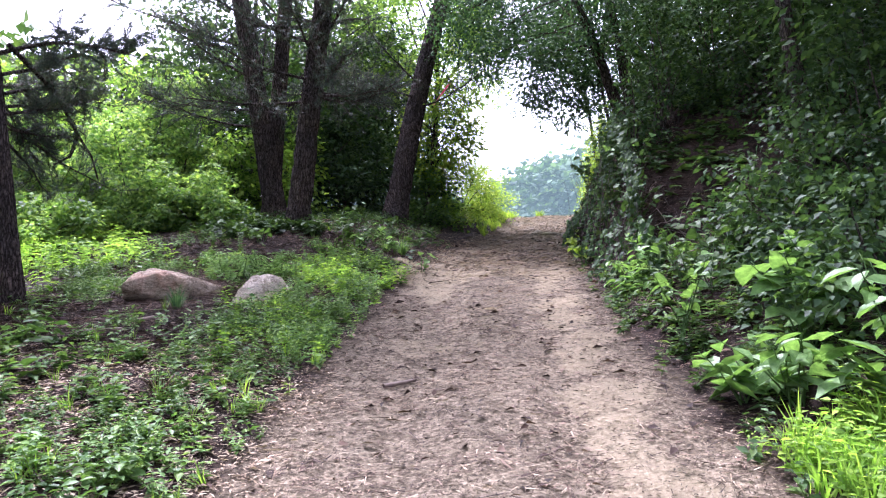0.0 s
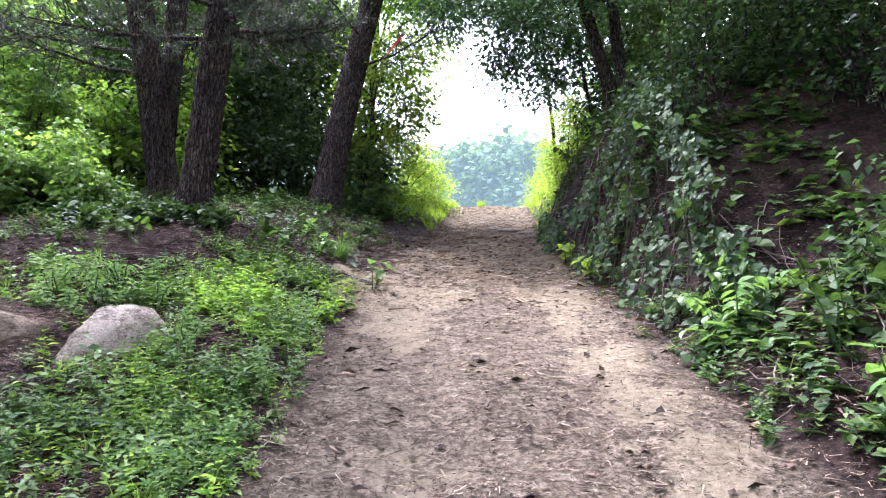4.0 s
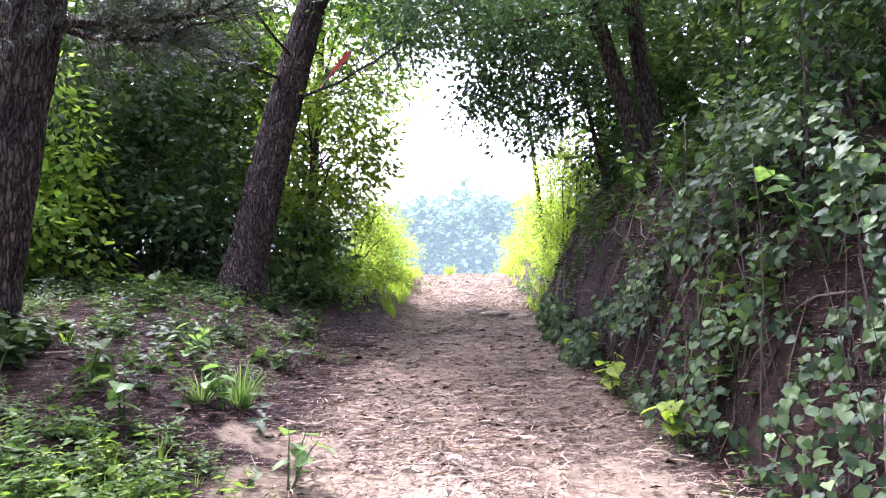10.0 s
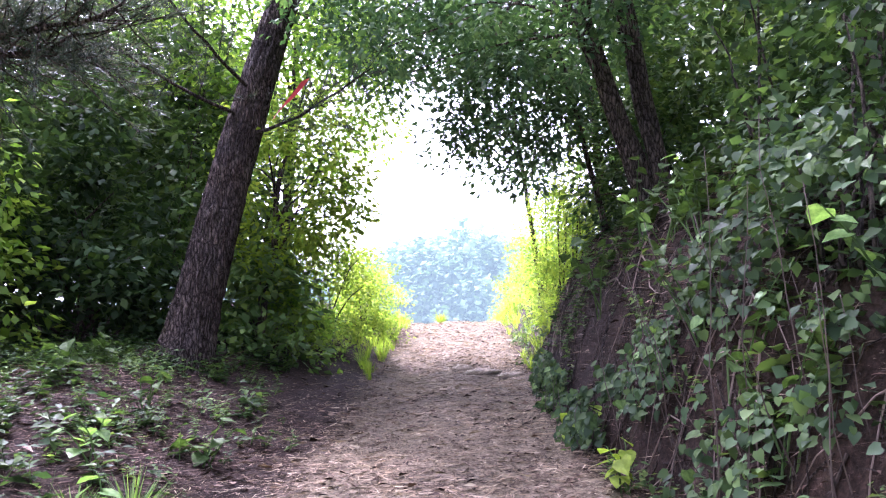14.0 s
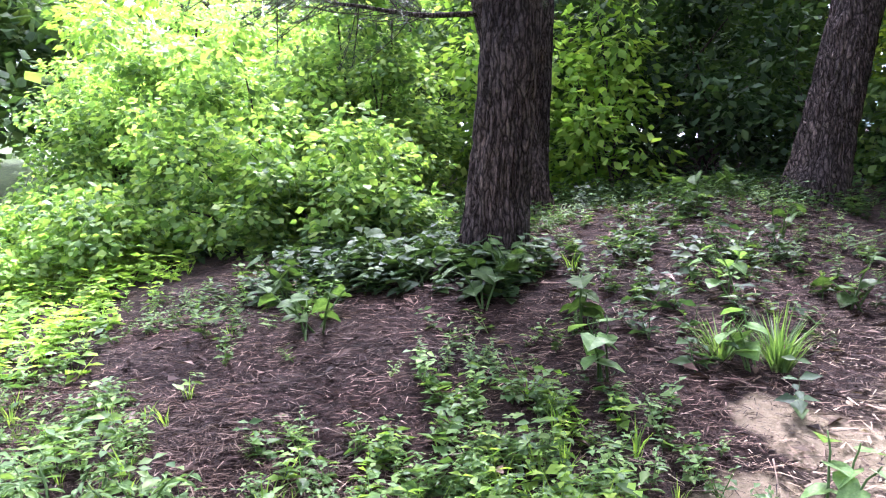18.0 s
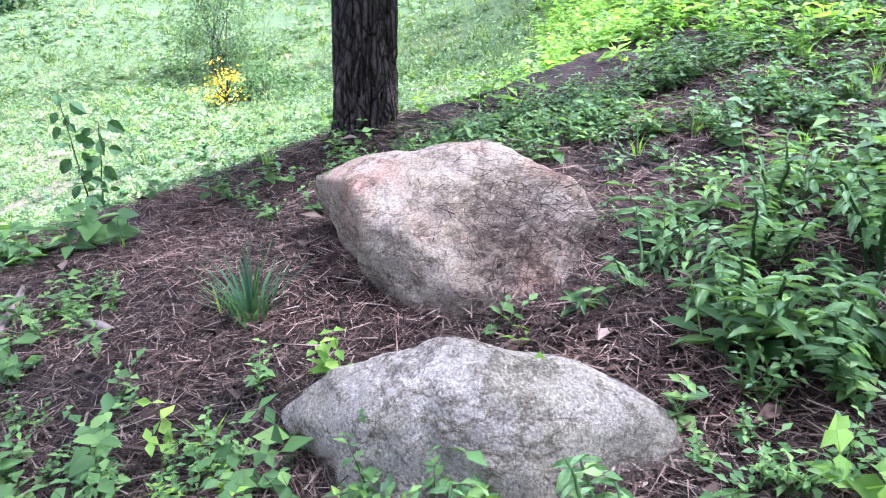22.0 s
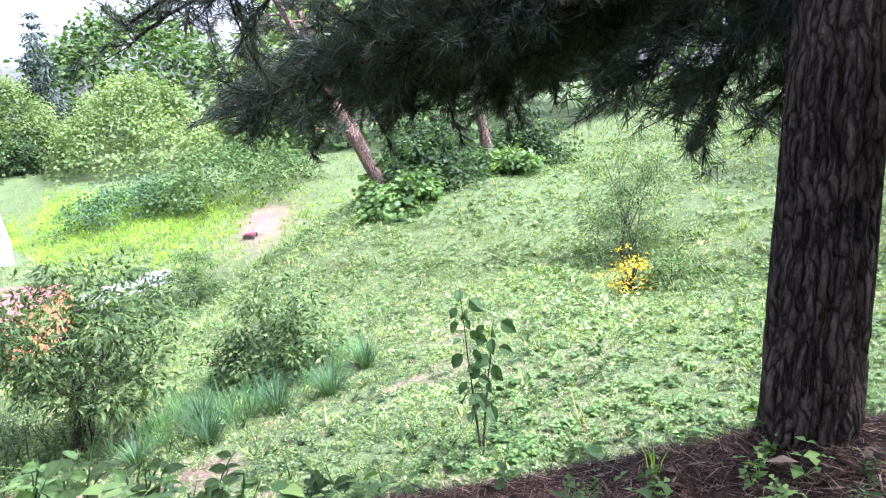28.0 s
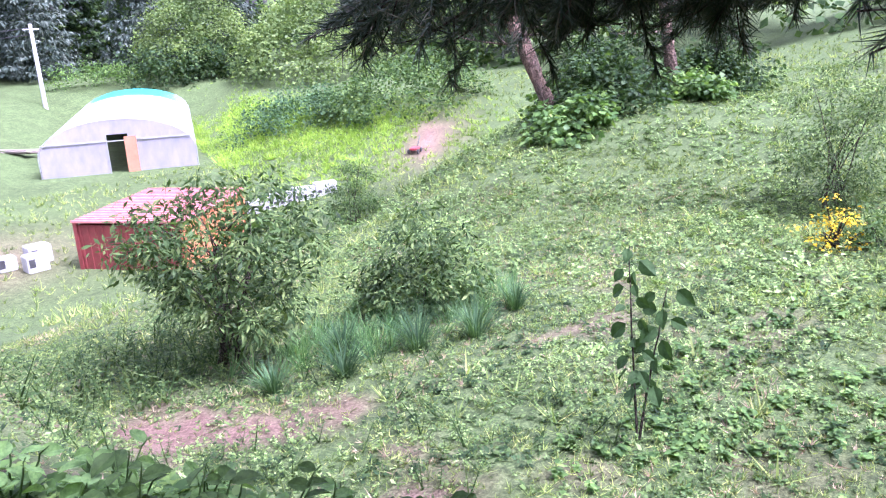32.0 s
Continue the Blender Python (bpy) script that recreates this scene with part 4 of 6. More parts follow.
def rock(name, corners, seed, mat, label, round_=30, rough=0.03, fine=6, pits=()):
    """A boulder: the body spanned by a few corners, with its edges worn and its faces broken."""
    hull = bmesh.new()
    for c in corners:
        hull.verts.new(c)
    bmesh.ops.convex_hull(hull, input=hull.verts)
    center = np.mean(np.array(corners), 0)
    planes = [(np.array(f.normal), np.array(f.verts[0].co)) for f in hull.faces]
    hull.free()
    bm = bmesh.new()
    bmesh.ops.create_icosphere(bm, subdivisions=fine, radius=1)
    off = Vector((seed * 7.1, seed * 3.3, seed * 1.7))
    D = np.array([v.co for v in bm.verts])
    inv = np.zeros(len(D))
    for nrm, p in planes:
        d = (p - center) @ nrm
        if d < 0:
            nrm, d = -nrm, -d
        inv += np.clip((D @ nrm) / max(d, 0.02), 0, None) ** round_
    R = inv ** (-1 / round_)
    for v, r in zip(bm.verts, R):
        p = Vector(center) + v.co * float(r)
        k = 0.7 * noise.noise(p * 4 + off) + 0.6 * noise.ridged_multi_fractal(p * 3.5 + off, 0.9, 2.3, 6, 1, 2) - 0.6 + 0.5 * abs(noise.noise(Vector((p.x * 6, p.y * 6 + p.z * 9, p.z * 3)) + off))
        hollow = sum(depth * math.exp(-((p - Vector(at)).length / wide) ** 2) for at, wide, depth in pits)
        v.co = p + v.co * (rough * k - hollow)
    for f in bm.faces:
        f.smooth = True
    me = bpy.data.meshes.new(name)
    bm.to_mesh(me)
    bm.free()
    me.materials.append(mat)
    return tagged(new(name, me), label, "rock")


ROCK_GREY = granite("grey_granite", (0.46, 0.41, 0.33), (0.17, 0.148, 0.115), (0.42, 0.345, 0.27), 0.58)
ROCK_PINK = granite("pinkish_granite", (0.41, 0.34, 0.26), (0.14, 0.11, 0.082), (0.37, 0.235, 0.165), 0.51)
rock("boulder", [(-2.22, 7.96, 1.56), (-2.3, 7.98, 1.5), (-2.2, 8.1, 1.7), (-2.18, 8.26, 1.79), (-2.1, 8.46, 1.87), (-1.95, 8.42, 1.85), (-1.9, 8.53, 1.855), (-1.95, 8.32, 1.81), (-1.85, 8.75, 1.82), (-2.05, 8.75, 1.83), (-1.95, 8.9, 1.82), (-1.86, 8.99, 1.71),
                 (-1.97, 8.15, 1.66), (-1.8, 8.35, 1.64), (-1.74, 8.6, 1.66), (-1.7, 9.0, 1.45), (-1.78, 8.3, 1.42), (-2.4, 8.1, 1.42), (-2.5, 8.9, 1.45), (-2.3, 8.95, 1.6)], 5, ROCK_GREY, "pale grey granite boulder lying in pine litter", 22, 0.04)
rock("boulder", [(-3.39, 7.9, 1.78), (-3.36, 7.92, 1.83), (-3.32, 8.2, 1.95), (-3.28, 8.62, 1.99), (-3.08, 8.88, 1.925), (-2.9, 8.94, 1.86), (-2.98, 8.12, 1.935), (-2.84, 8.38, 1.88), (-2.68, 8.52, 1.83), (-2.65, 8.25, 1.67), (-2.5, 8.5, 1.76), (-2.5, 8.78, 1.74),
                 (-2.68, 8.27, 1.5), (-2.5, 8.5, 1.45), (-2.55, 8.85, 1.45), (-3.5, 8.3, 1.55), (-3.5, 8.85, 1.5), (-2.95, 8.35, 1.42)], 9, ROCK_PINK, "flat pinkish granite slab strewn with pine needles", 60, 0.035,
     pits=(((-3.02, 8.13, 1.94), 0.05, 0.06), ((-2.9, 8.22, 1.9), 0.06, 0.025), ((-2.86, 8.55, 1.88), 0.09, 0.03), ((-3.1, 8.34, 1.96), 0.06, 0.025)))

# ---- meadow below ----
LEAF_PEACH = leaf_mat("peach_leaves", [(0, (0.03, 0.062, 0.024)), (0.6, (0.08, 0.14, 0.05)), (1, (0.19, 0.26, 0.1))], 0.35, 0.5)
broad_tree(-8.0, -2.15, (0.0, 0.0), 2.0, 0.04, (-8.15, -2.0, -0.2), (1.55, 1.5, 1.1), 180, 46, 0.15, LEAF_PEACH, "young peach tree with long drooping leaves on the meadow", 101, 0.3, ratio=0.3, name="peach_tree", stems=6, fork=0.2, count=22, group="young trees on the meadow")
shrub(-11.05, -1.0, 1.1, 1.05, 1.9, 110, 50, 0.13, LEAF_PEACH, "bushy young tree with dark green leaves on the meadow", 102, 0.3, 0.36, "young_tree", "tree", "young trees on the meadow")
shrub(-18.7, -12.0, 1.0, 1.0, 2.3, 100, 70, 0.11, LEAF_MID, "thin upright olive-green bush on the meadow", 103, 0.25, 0.3)
shrub(-19.2, 3.0, 1.25, 1.25, 3.0, 150, 70, 0.1, LEAF_PEACH, "airy thin-leaved young tree on the slope", 104, 0.35, 0.22, "sapling_tree", "tree", stems=16)
shrub(-16.6, 4.5, 0.9, 0.8, 0.6, 46, 26, 0.1, LEAF_MID, "green plant round the yellow flowers", 205, 0.22, 0.4, "herb", "plant")
flower = shrub(-16.1, 3.9, 0.6, 0.6, 0.85, 26, 14, 0.07, FLOWER, "yellow-flowering plant on the slope", 105, 0.16, 0.7, "flowering_plant", "plant", stems=16)
for k, (x, y, lean) in enumerate(((-23.7, -7.0, (2.2, -3.0)), (-25.6, -8.6, (1.6, -2.6)), (-29, -5.5, (1.0, -1.0)))):
    t_, a_ = pine(x, y, lean, 8, 0.26, "leaning red pine on the slope", 110 + k, bark=BARK_PINK, group="red pines on the slope", rings=0.12, sides=20)
    pine_top(t_, a_, 8, 0.3, 0.98, 13, 120 + k, 3.0, 24, 24, BARK_PINK, 0.022)
    shrub(x - 2.0, y + 0.6, 2.4, 2.0, 2.4, 110, 40, 0.2, LEAF_DARK, "dark scrub round the red pines", 135 + k, 0.5, 0.7)
    shrub(x + 0.6, y + 1.0, 1.5, 1.4, 0.9, 60, 34, 0.24, LEAF_WEED, "large-leaved undergrowth round the pines", 130 + k, 0.4, 0.8)


def box(bm, x, y, z, sx, sy, sz, m=None):
    r = bmesh.ops.create_cube(bm, size=1)
    bmesh.ops.transform(bm, matrix=(m or Matrix()) @ Matrix.Translation((x, y, z)) @ Matrix.Diagonal((sx, sy, sz, 1)), verts=r["verts"])


STEEL_RED = plain_mat("red_painted_steel", (0.16, 0.028, 0.03), (0.26, 0.05, 0.05), 3, 0.55)
ROOF_RED = plain_mat("faded_red_roof_sheet", (0.42, 0.13, 0.13), (0.55, 0.22, 0.22), 4, 0.6)
RUST = plain_mat("rusty_orange_steel", (0.4, 0.13, 0.05), (0.55, 0.24, 0.11), 3, 0.7)
WHITE = plain_mat("white_concrete", (0.34, 0.34, 0.35), (0.46, 0.46, 0.46), 3, 0.8)
DARKHOLE = plain_mat("dark_plastic_and_hole_shade", (0.03, 0.03, 0.035), (0.06, 0.06, 0.065), 3, 0.6)
WOOD_OLD = plain_mat("weathered_timber", (0.22, 0.18, 0.15), (0.4, 0.34, 0.3), 4, 0.85, stretch=(1, 6, 1))
POLE = plain_mat("pale_concrete_pole", (0.3, 0.3, 0.3), (0.4, 0.4, 0.39), 3, 0.8)


def frame_of(x, y, z, deg):
    return Matrix.Translation((x, y, z)) @ Matrix.Rotation(radians(deg), 4, "Z")


# storage shed: x along its front, y towards the back
sz = gz(-13.3, -17.0) - 0.1
M = frame_of(-12.0, -18.7, sz, math.degrees(math.atan2(3.2, -2.2)))
shed = thing("storage_shed", -14.5, -18.5, sz, "dark red ribbed steel shed with a faded roof on the meadow", "shed")
L, W, H = 3.9, 4.9, 1.75
for nm, (cx, cy, sx, sy), mat in (("front_wall", (L / 2, 0.03, L, 0.06), STEEL_RED), ("side_wall", (L - 0.03, W / 2, 0.06, W - 0.13), RUST), ("side_wall", (0.03, W / 2, 0.06, W - 0.13), STEEL_RED), ("back_wall", (L / 2, W - 0.03, L, 0.06), STEEL_RED)):
    bm = bmesh.new()
    box(bm, cx, cy, H / 2 - 0.2, sx, sy, H + 0.3, M)
    wall = part(nm, bm, mat, shed)
    n = 14
    for i in range(n):
        bm = bmesh.new()
        if sx > sy:
            box(bm, 0.15 + i * (L - 0.3) / (n - 1), cy + (-0.045 if cy < 1 else 0.045), H / 2 - 0.1, 0.06, 0.03, H, M)
        else:
            box(bm, cx + (0.045 if cx > 1 else -0.045), 0.2 + i * (W - 0.4) / (n - 1), H / 2 - 0.1, 0.03, 0.06, H, M)
        part("rib", bm, mat, wall)
bm = bmesh.new()
box(bm, L / 2, W / 2, H + 0.08, L + 0.2, W + 0.2, 0.05, M)
roof = part("roof", bm, ROOF_RED, shed, "faded red sheet roof")
for i in range(22):
    bm = bmesh.new()
    box(bm, L / 2, i * (W + 0.1) / 21 - 0.05, H + 0.12, L + 0.2, 0.05, 0.035, M)
    part("rib", bm, ROOF_RED, roof)
for cx, cy in ((0, 0), (L, 0), (L, W), (0, W)):
    bm = bmesh.new()
    box(bm, cx, cy, H / 2 - 0.1, 0.13, 0.13, H + 0.36, M)
    part("corner_post", bm, STEEL_RED if cx == 0 else RUST, shed)

# tunnel greenhouse
FILM, nt_, b_ = node_mat("milky_plastic_film")
nt_.links.new(ramp(nt_, [(0.3, (0.38, 0.38, 0.45)), (0.7, (0.55, 0.51, 0.56))], noise_tex(nt_, 1.2, 4, 0.6, stretch=(1, 4, 1))), b_.inputs["Base Color"])
b_.inputs["Roughness"].default_value = 0.35
b_.inputs["Transmission Weight"].default_value = 0.45
TEAL = plain_mat("teal_plastic_film", (0.02, 0.4, 0.42), (0.05, 0.5, 0.52), 2, 0.4)
STEEL = plain_mat("galvanised_tube", (0.5, 0.5, 0.52), (0.62, 0.62, 0.64), 3, 0.4, 0.6)
PEACH = plain_mat("orange_door_sheet", (0.42, 0.16, 0.09), (0.52, 0.24, 0.15), 2, 0.6)
GM = frame_of(-19.6, -32.1, -4.33, math.degrees(math.atan2(0.465, -0.885)))
gh = thing("greenhouse", -19.6, -32.1, -4.33, "tunnel greenhouse of milky plastic film with a teal ridge band", "greenhouse")
HW, GL = 3.85, 21.0


def arch_points(n=19):
    pts = [(HW, 0.0), (HW, 0.6)]
    for a in np.linspace(0.0, math.pi, n):
        pts.append((HW * math.cos(a), 1.1 + 1.75 * math.sin(a)))
    return pts + [(-HW, 0.6), (-HW, 0.0)]


def to_world(P):
    P = np.asarray(P, float)
    m = np.array(GM)
    return P @ m[:3, :3].T + m[:3, 3]


prof = arch_points()


def film_strip(i0, i1, y0, y1, thick=0.02):
    """A strip of film over the arches, from profile point i0 to i1."""
    out, inn = [], []
    for y_ in (y0, y1):
        for px, pz in prof[i0:i1 + 1]:
            out.append((px, y_, pz))
    n = i1 - i0 + 1
    V = np.array(out)
    c = np.array([0, 0, 0.8])
    d = unit((V - c) * np.array([1, 0, 1]))
    V = np.concatenate([V, V - d * thick])
    F = []
    for k in range(n - 1):
        F += [(k, k + 1, n + k + 1, n + k), (2 * n + k, 3 * n + k, 3 * n + k + 1, 2 * n + k + 1)]
    return to_world(V), np.array(F)


NP = len(prof)
for k in range(7):
    soup("film_panel", *film_strip(0, NP - 1, k * GL / 7 + 0.01, (k + 1) * GL / 7 - 0.01), FILM, gh)
V, F = film_strip(5, NP - 6, GL - 6.0, GL + 0.06, 0.05)
soup("teal_cover", V + np.array([0, 0, 0.06]), F, TEAL, gh)["label"] = "teal film over the far end"
for k in range(15):
    P = to_world([(px * 1.012, k * GL / 14, pz * 1.012) for px, pz in prof])
    soup("hoop", *tube(P, [0.025] * NP, 6), STEEL, gh, True)
for y_, rest in ((0.0, 1), (GL, 0)):
    # end wall: film on both sides of a doorway
    for side in (-1, 1):
        pts = [(px, pz) for px, pz in prof if px * side > 0.55]
        pts = pts if side > 0 else pts[::-1]
        top_in = [(0.55 * side, 1.1 + 1.75 * math.sin(math.acos(0.55 / HW)))]
        ring = pts + top_in + [(0.55 * side, 0.0)]
        bm = bmesh.new()
        for dy in (0, 0.03):
            bm.faces.new([bm.verts.new(GM @ Vector((px, y_ + dy, pz))) for px, pz in ring])
        part("end_film", bm, FILM, gh)
    bm = bmesh.new()
    box(bm, 0, y_, 2.45, 1.1, 0.03, 0.72, GM)
    part("end_film", bm, FILM, gh)
    for cx in (-0.55, 0.55):
        bm = bmesh.new()
        box(bm, cx, y_ - 0.02, 1.05, 0.06, 0.06, 2.1, GM)
        part("door_post", bm, STEEL, gh)
    bm = bmesh.new()
    box(bm, 0, y_ - 0.03, 1.75, 2 * HW - 0.3, 0.05, 0.05, GM)
    part("cross_bar", bm, STEEL, gh)
bm = bmesh.new()
box(bm, 0.62, -0.08, 1.0, 0.6, 0.04, 1.9, GM)
part("door", bm, PEACH, gh, "orange sliding door standing open")

# pierced white concrete blocks behind the shed
bx0, bx1 = np.array([-19.4, -19.9]), np.array([-23.2, -18.6])
for k in range(4):
    c = bx0 + (bx1 - bx0) * (k + 0.5) / 4
    BM = frame_of(c[0], c[1], gz(c[0], c[1]) - 0.05, math.degrees(math.atan2(1.3, -3.8)))
    blk = thing("concrete_block", c[0], c[1], gz(c[0], c[1]), "long white pierced concrete block on the grass", "block", "white blocks beside the shed")
    bm = bmesh.new()
    box(bm, 0, 0, 0.3, 0.98, 0.4, 0.6, BM)
    bmesh.ops.bevel(bm, geom=bm.edges[:], offset=0.02, segments=1, affect="EDGES")
    part("body", bm, WHITE, blk)
    # no holes are cut; solid dark boxes stand in for the shade inside them
    for hx in (-0.32, 0, 0.32):
        bm = bmesh.new()
        box(bm, hx, 0, 0.22, 0.16, 0.43, 0.13, BM)
        part("hole_shade_box", bm, DARKHOLE, blk)

# white crates by the shed
for cx, cy, s_ in ((-10.9, -19.9, 0.6), (-11.3, -20.8, 0.65), (-10.2, -20.7, 0.5)):
    z_ = gz(cx, cy)
    crate = thing("crate", cx, cy, z_, "white plastic crate beside the red shed", "crate", "white crates")
    bm = bmesh.new()
    box(bm, cx, cy, z_ + s_ / 2 - 0.03, s_ * 1.2, s_, s_)
    bmesh.ops.bevel(bm, geom=bm.edges[:], offset=0.03, segments=2, affect="EDGES")
    part("body", bm, WHITE, crate)
    bm = bmesh.new()
    box(bm, cx + 0.2, cy + s_ / 2, z_ + s_ * 0.55, 0.2, 0.03, 0.3)
    part("grille", bm, DARKHOLE, crate)

# stack of old boards
for k in range(9):
    g_ = np.random.default_rng(300 + k)
    cx, cy = -17.4 + g_.normal(0, 0.3), -41.4 + g_.normal(0, 0.2)
    z_ = gz(cx, cy) + 0.06 + 0.07 * (k % 5)
    bm = bmesh.new()
    box(bm, 0, 0, 0, 2.6, 0.2, 0.06, frame_of(cx, cy, z_, -45 + g_.normal(0, 9)))
    me = bpy.data.meshes.new("board")
    bm.to_mesh(me)
    bm.free()
    me.materials.append(WOOD_OLD)
    tagged(new("board", me), "weathered grey board in a loose stack", "board", "stack of boards")

# utility pole with its wires
pz_ = gz(-25.1, -57.5)
up = thing("utility_pole", -25.1, -57.5, pz_, "pale concrete utility pole at the edge of the wood", "pole")
soup("shaft", *tube([(-25.1, -57.5, pz_ - 0.5), (-25.1, -57.5, pz_ + 6.4)], [0.18, 0.13], 12), POLE, up, True)
bm = bmesh.new()
box(bm, -25.1, -57.5, pz_ + 6.0, 1.2, 0.1, 0.1)
part("crossarm", bm, STEEL, up)
for dz in (0.0, -0.5):
    soup("wire", *tube(bend((-25.1, -57.5, pz_ + 6.1 + dz), (-5, -80, pz_ + 6.6 + dz), 0.8, 16), [0.03] * 16, 5), DARKHOLE, up, True)

# red tool on the dirt track
RED = plain_mat("dull_red_plastic", (0.3, 0.03, 0.04), (0.42, 0.06, 0.07), 3, 0.5)
tz = gz(-29.2, -19.6)
tool = thing("red_handcart", -29.2, -19.6, tz, "small red handcart standing on the dirt track", "cart")
bm = bmesh.new()
box(bm, 0, 0, 0.24, 0.75, 0.4, 0.1, frame_of(-29.2, -19.6, tz, 30))
bmesh.ops.bevel(bm, geom=bm.edges[:], offset=0.03, segments=2, affect="EDGES")
part("tray", bm, RED, tool)
for dx, dy in ((-0.3, -0.25), (-0.3, 0.25), (0.3, -0.25), (0.3, 0.25)):
    bm = bmesh.new()
    c = frame_of(-29.2, -19.6, tz, 30) @ Matrix.Translation((dx, dy, 0.13)) @ Matrix.Rotation(radians(90), 4, "X")
    bmesh.ops.create_cone(bm, cap_ends=True, segments=14, radius1=0.13, radius2=0.13, depth=0.06, matrix=c)
    part("wheel", bm, DARKHOLE, tool)
soup("handle", *tube([(-29.6, -19.8, tz + 0.3), (-30.1, -20.1, tz + 0.75)], [0.025, 0.025], 6), DARKHOLE, tool, True)

# ---- woods that close the view ----
def wood(name, x, y, rx, ry, base, h, crowns, size, mat, label, seed, per=60, leaf=0.3, dome=True):
    """A wood as one mass: many small crowns, each of many leaves."""
    g_ = np.random.default_rng(seed)
    a, r = g_.uniform(0, 2 * np.pi, crowns), np.sqrt(g_.random(crowns))
    X, Y = x + rx * r * np.cos(a), y + ry * r * np.sin(a)
    b = base if base is not None else ground_z(X, Y, False) + size * 0.4
    Z = b + h * ((1 - r ** 2) if dome else g_.random(crowns)) + g_.normal(0, size * 0.3, crowns)
    V, F = leaf_clumps(np.stack([X, Y, Z], -1), per, size * g_.uniform(0.7, 1.3, crowns), size * leaf, 0.8, g_, FLAKE, 0.75)
    return tagged(soup(name, V, F, mat), label, "woods", kind="stuff")


def far_haze_mat(name, stops, glow):
    """Far-off foliage as a backdrop, its haze put into pale colours and a soft glow."""
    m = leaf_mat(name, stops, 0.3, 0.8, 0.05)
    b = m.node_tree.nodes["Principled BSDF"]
    # bluish emission stands in for the haze before the hills
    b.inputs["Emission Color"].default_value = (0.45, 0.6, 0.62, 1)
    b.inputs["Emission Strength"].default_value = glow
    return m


LEAF_FAR = far_haze_mat("far_leaves_haze_glow", [(0, (0.05, 0.1, 0.07)), (0.6, (0.09, 0.16, 0.1)), (1, (0.14, 0.22, 0.13))], 0.13)
LEAF_FARTHER = far_haze_mat("farther_leaves_haze_glow", [(0, (0.09, 0.145, 0.11)), (1, (0.15, 0.215, 0.15))], 0.22)
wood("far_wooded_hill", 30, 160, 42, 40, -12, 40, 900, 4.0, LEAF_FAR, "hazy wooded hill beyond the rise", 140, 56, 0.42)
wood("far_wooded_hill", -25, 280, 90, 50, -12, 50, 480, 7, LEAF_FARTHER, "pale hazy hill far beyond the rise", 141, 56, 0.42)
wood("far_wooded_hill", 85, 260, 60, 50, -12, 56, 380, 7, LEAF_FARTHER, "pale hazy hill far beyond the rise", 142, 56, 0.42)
W1, W2, W3 = "light green broadleaf wood beyond the meadow", "dark wood beyond the meadow", "dense wood behind the path"
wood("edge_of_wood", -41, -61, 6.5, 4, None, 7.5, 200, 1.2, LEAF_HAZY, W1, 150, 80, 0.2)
wood("edge_of_wood", -39, -57.5, 8, 2, None, 2.4, 110, 1.1, LEAF_DARK, "dark bamboo-like growth under the wood", 171, 36, 0.31, False)
wood("edge_of_wood", -31.5, -61.5, 4.5, 1.5, None, 1.0, 50, 0.9, LEAF_WEED, "low scrub before the conifers", 172, 60, 0.2, False)


def conifer_wood(name, places, label, seed):
    """Dark conifers as one mass: drooping tiers of boughs round each stem."""
    g_ = np.random.default_rng(seed)
    C, R = [], []
    for x, y, h in places:
        b = gz(x, y)
        for q in np.linspace(0.06, 1.0, 16):
            r = 2.7 * (1 - q) ** 0.8 + 0.25
            for k in range(max(3, int(11 * (1 - q)) + 2)):
                a_ = g_.uniform(0, 6.28)
                C.append((x + math.cos(a_) * r * g_.uniform(0.5, 1), y + math.sin(a_) * r * g_.uniform(0.5, 1), b + h * q + g_.normal(0, 0.15)))
                R.append(0.75)
    V, F = leaf_clumps(np.array(C), 26, np.array(R), 0.55, 0.35, g_, FLAKE, 0.28, 0.5)
    return tagged(soup(name, V, F, CONIFER), label, "woods", kind="stuff")


CONIFER = leaf_mat("dark_conifer_boughs", [(0, (0.03, 0.05, 0.045)), (0.6, (0.075, 0.105, 0.09)), (1, (0.15, 0.185, 0.16))], 0.1, 0.6, 0.25)
conifer_wood("conifer_wood", [(-29 - 2.9 * k + 0.9 * (k % 2), -69 + 1.0 * k - 3.5 * (k % 3), 12 + 2.0 * (k % 3)) for k in range(8)] + [(-20 - 3 * k, -71 - 2 * (k % 2), 12 + (k % 3)) for k in range(4)], "dark grey-green conifers beyond the meadow", 180)
wood("edge_of_wood", -33, -76, 9, 3, None, 9, 120, 2.0, LEAF_DARK, W2, 181, 60)
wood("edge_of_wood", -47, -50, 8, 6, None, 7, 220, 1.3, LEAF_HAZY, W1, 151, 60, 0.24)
wood("edge_of_wood", -30, -88, 26, 8, None, 16, 320, 2.4, LEAF_DARK, W2, 152, 70)
wood("edge_of_wood", -64, -70, 18, 12, None, 13, 180, 2.6, LEAF_MID, W2, 153, 60)
wood("edge_of_wood", -62, -20, 12, 30, None, 10, 240, 2.4, LEAF_MID, W2, 154, 60)
wood("edge_of_wood", -52, 18, 14, 14, None, 8, 160, 2.2, LEAF_MID, W2, 155, 60)
wood("edge_of_wood", -28, 20, 12, 4, None, 7, 150, 1.6, LEAF_MID, W2, 156, 70)
wood("thicket", -36, -27, 6, 4, None, 2.2, 90, 1.1, LEAF_MID, "scrub on the terrace above the greenhouse", 157, 80, 0.2)
wood("thicket", -31, -31, 5, 3, None, 1.2, 60, 0.9, LEAF_BLUE, "scrub on the terrace above the greenhouse", 158, 80, 0.2)
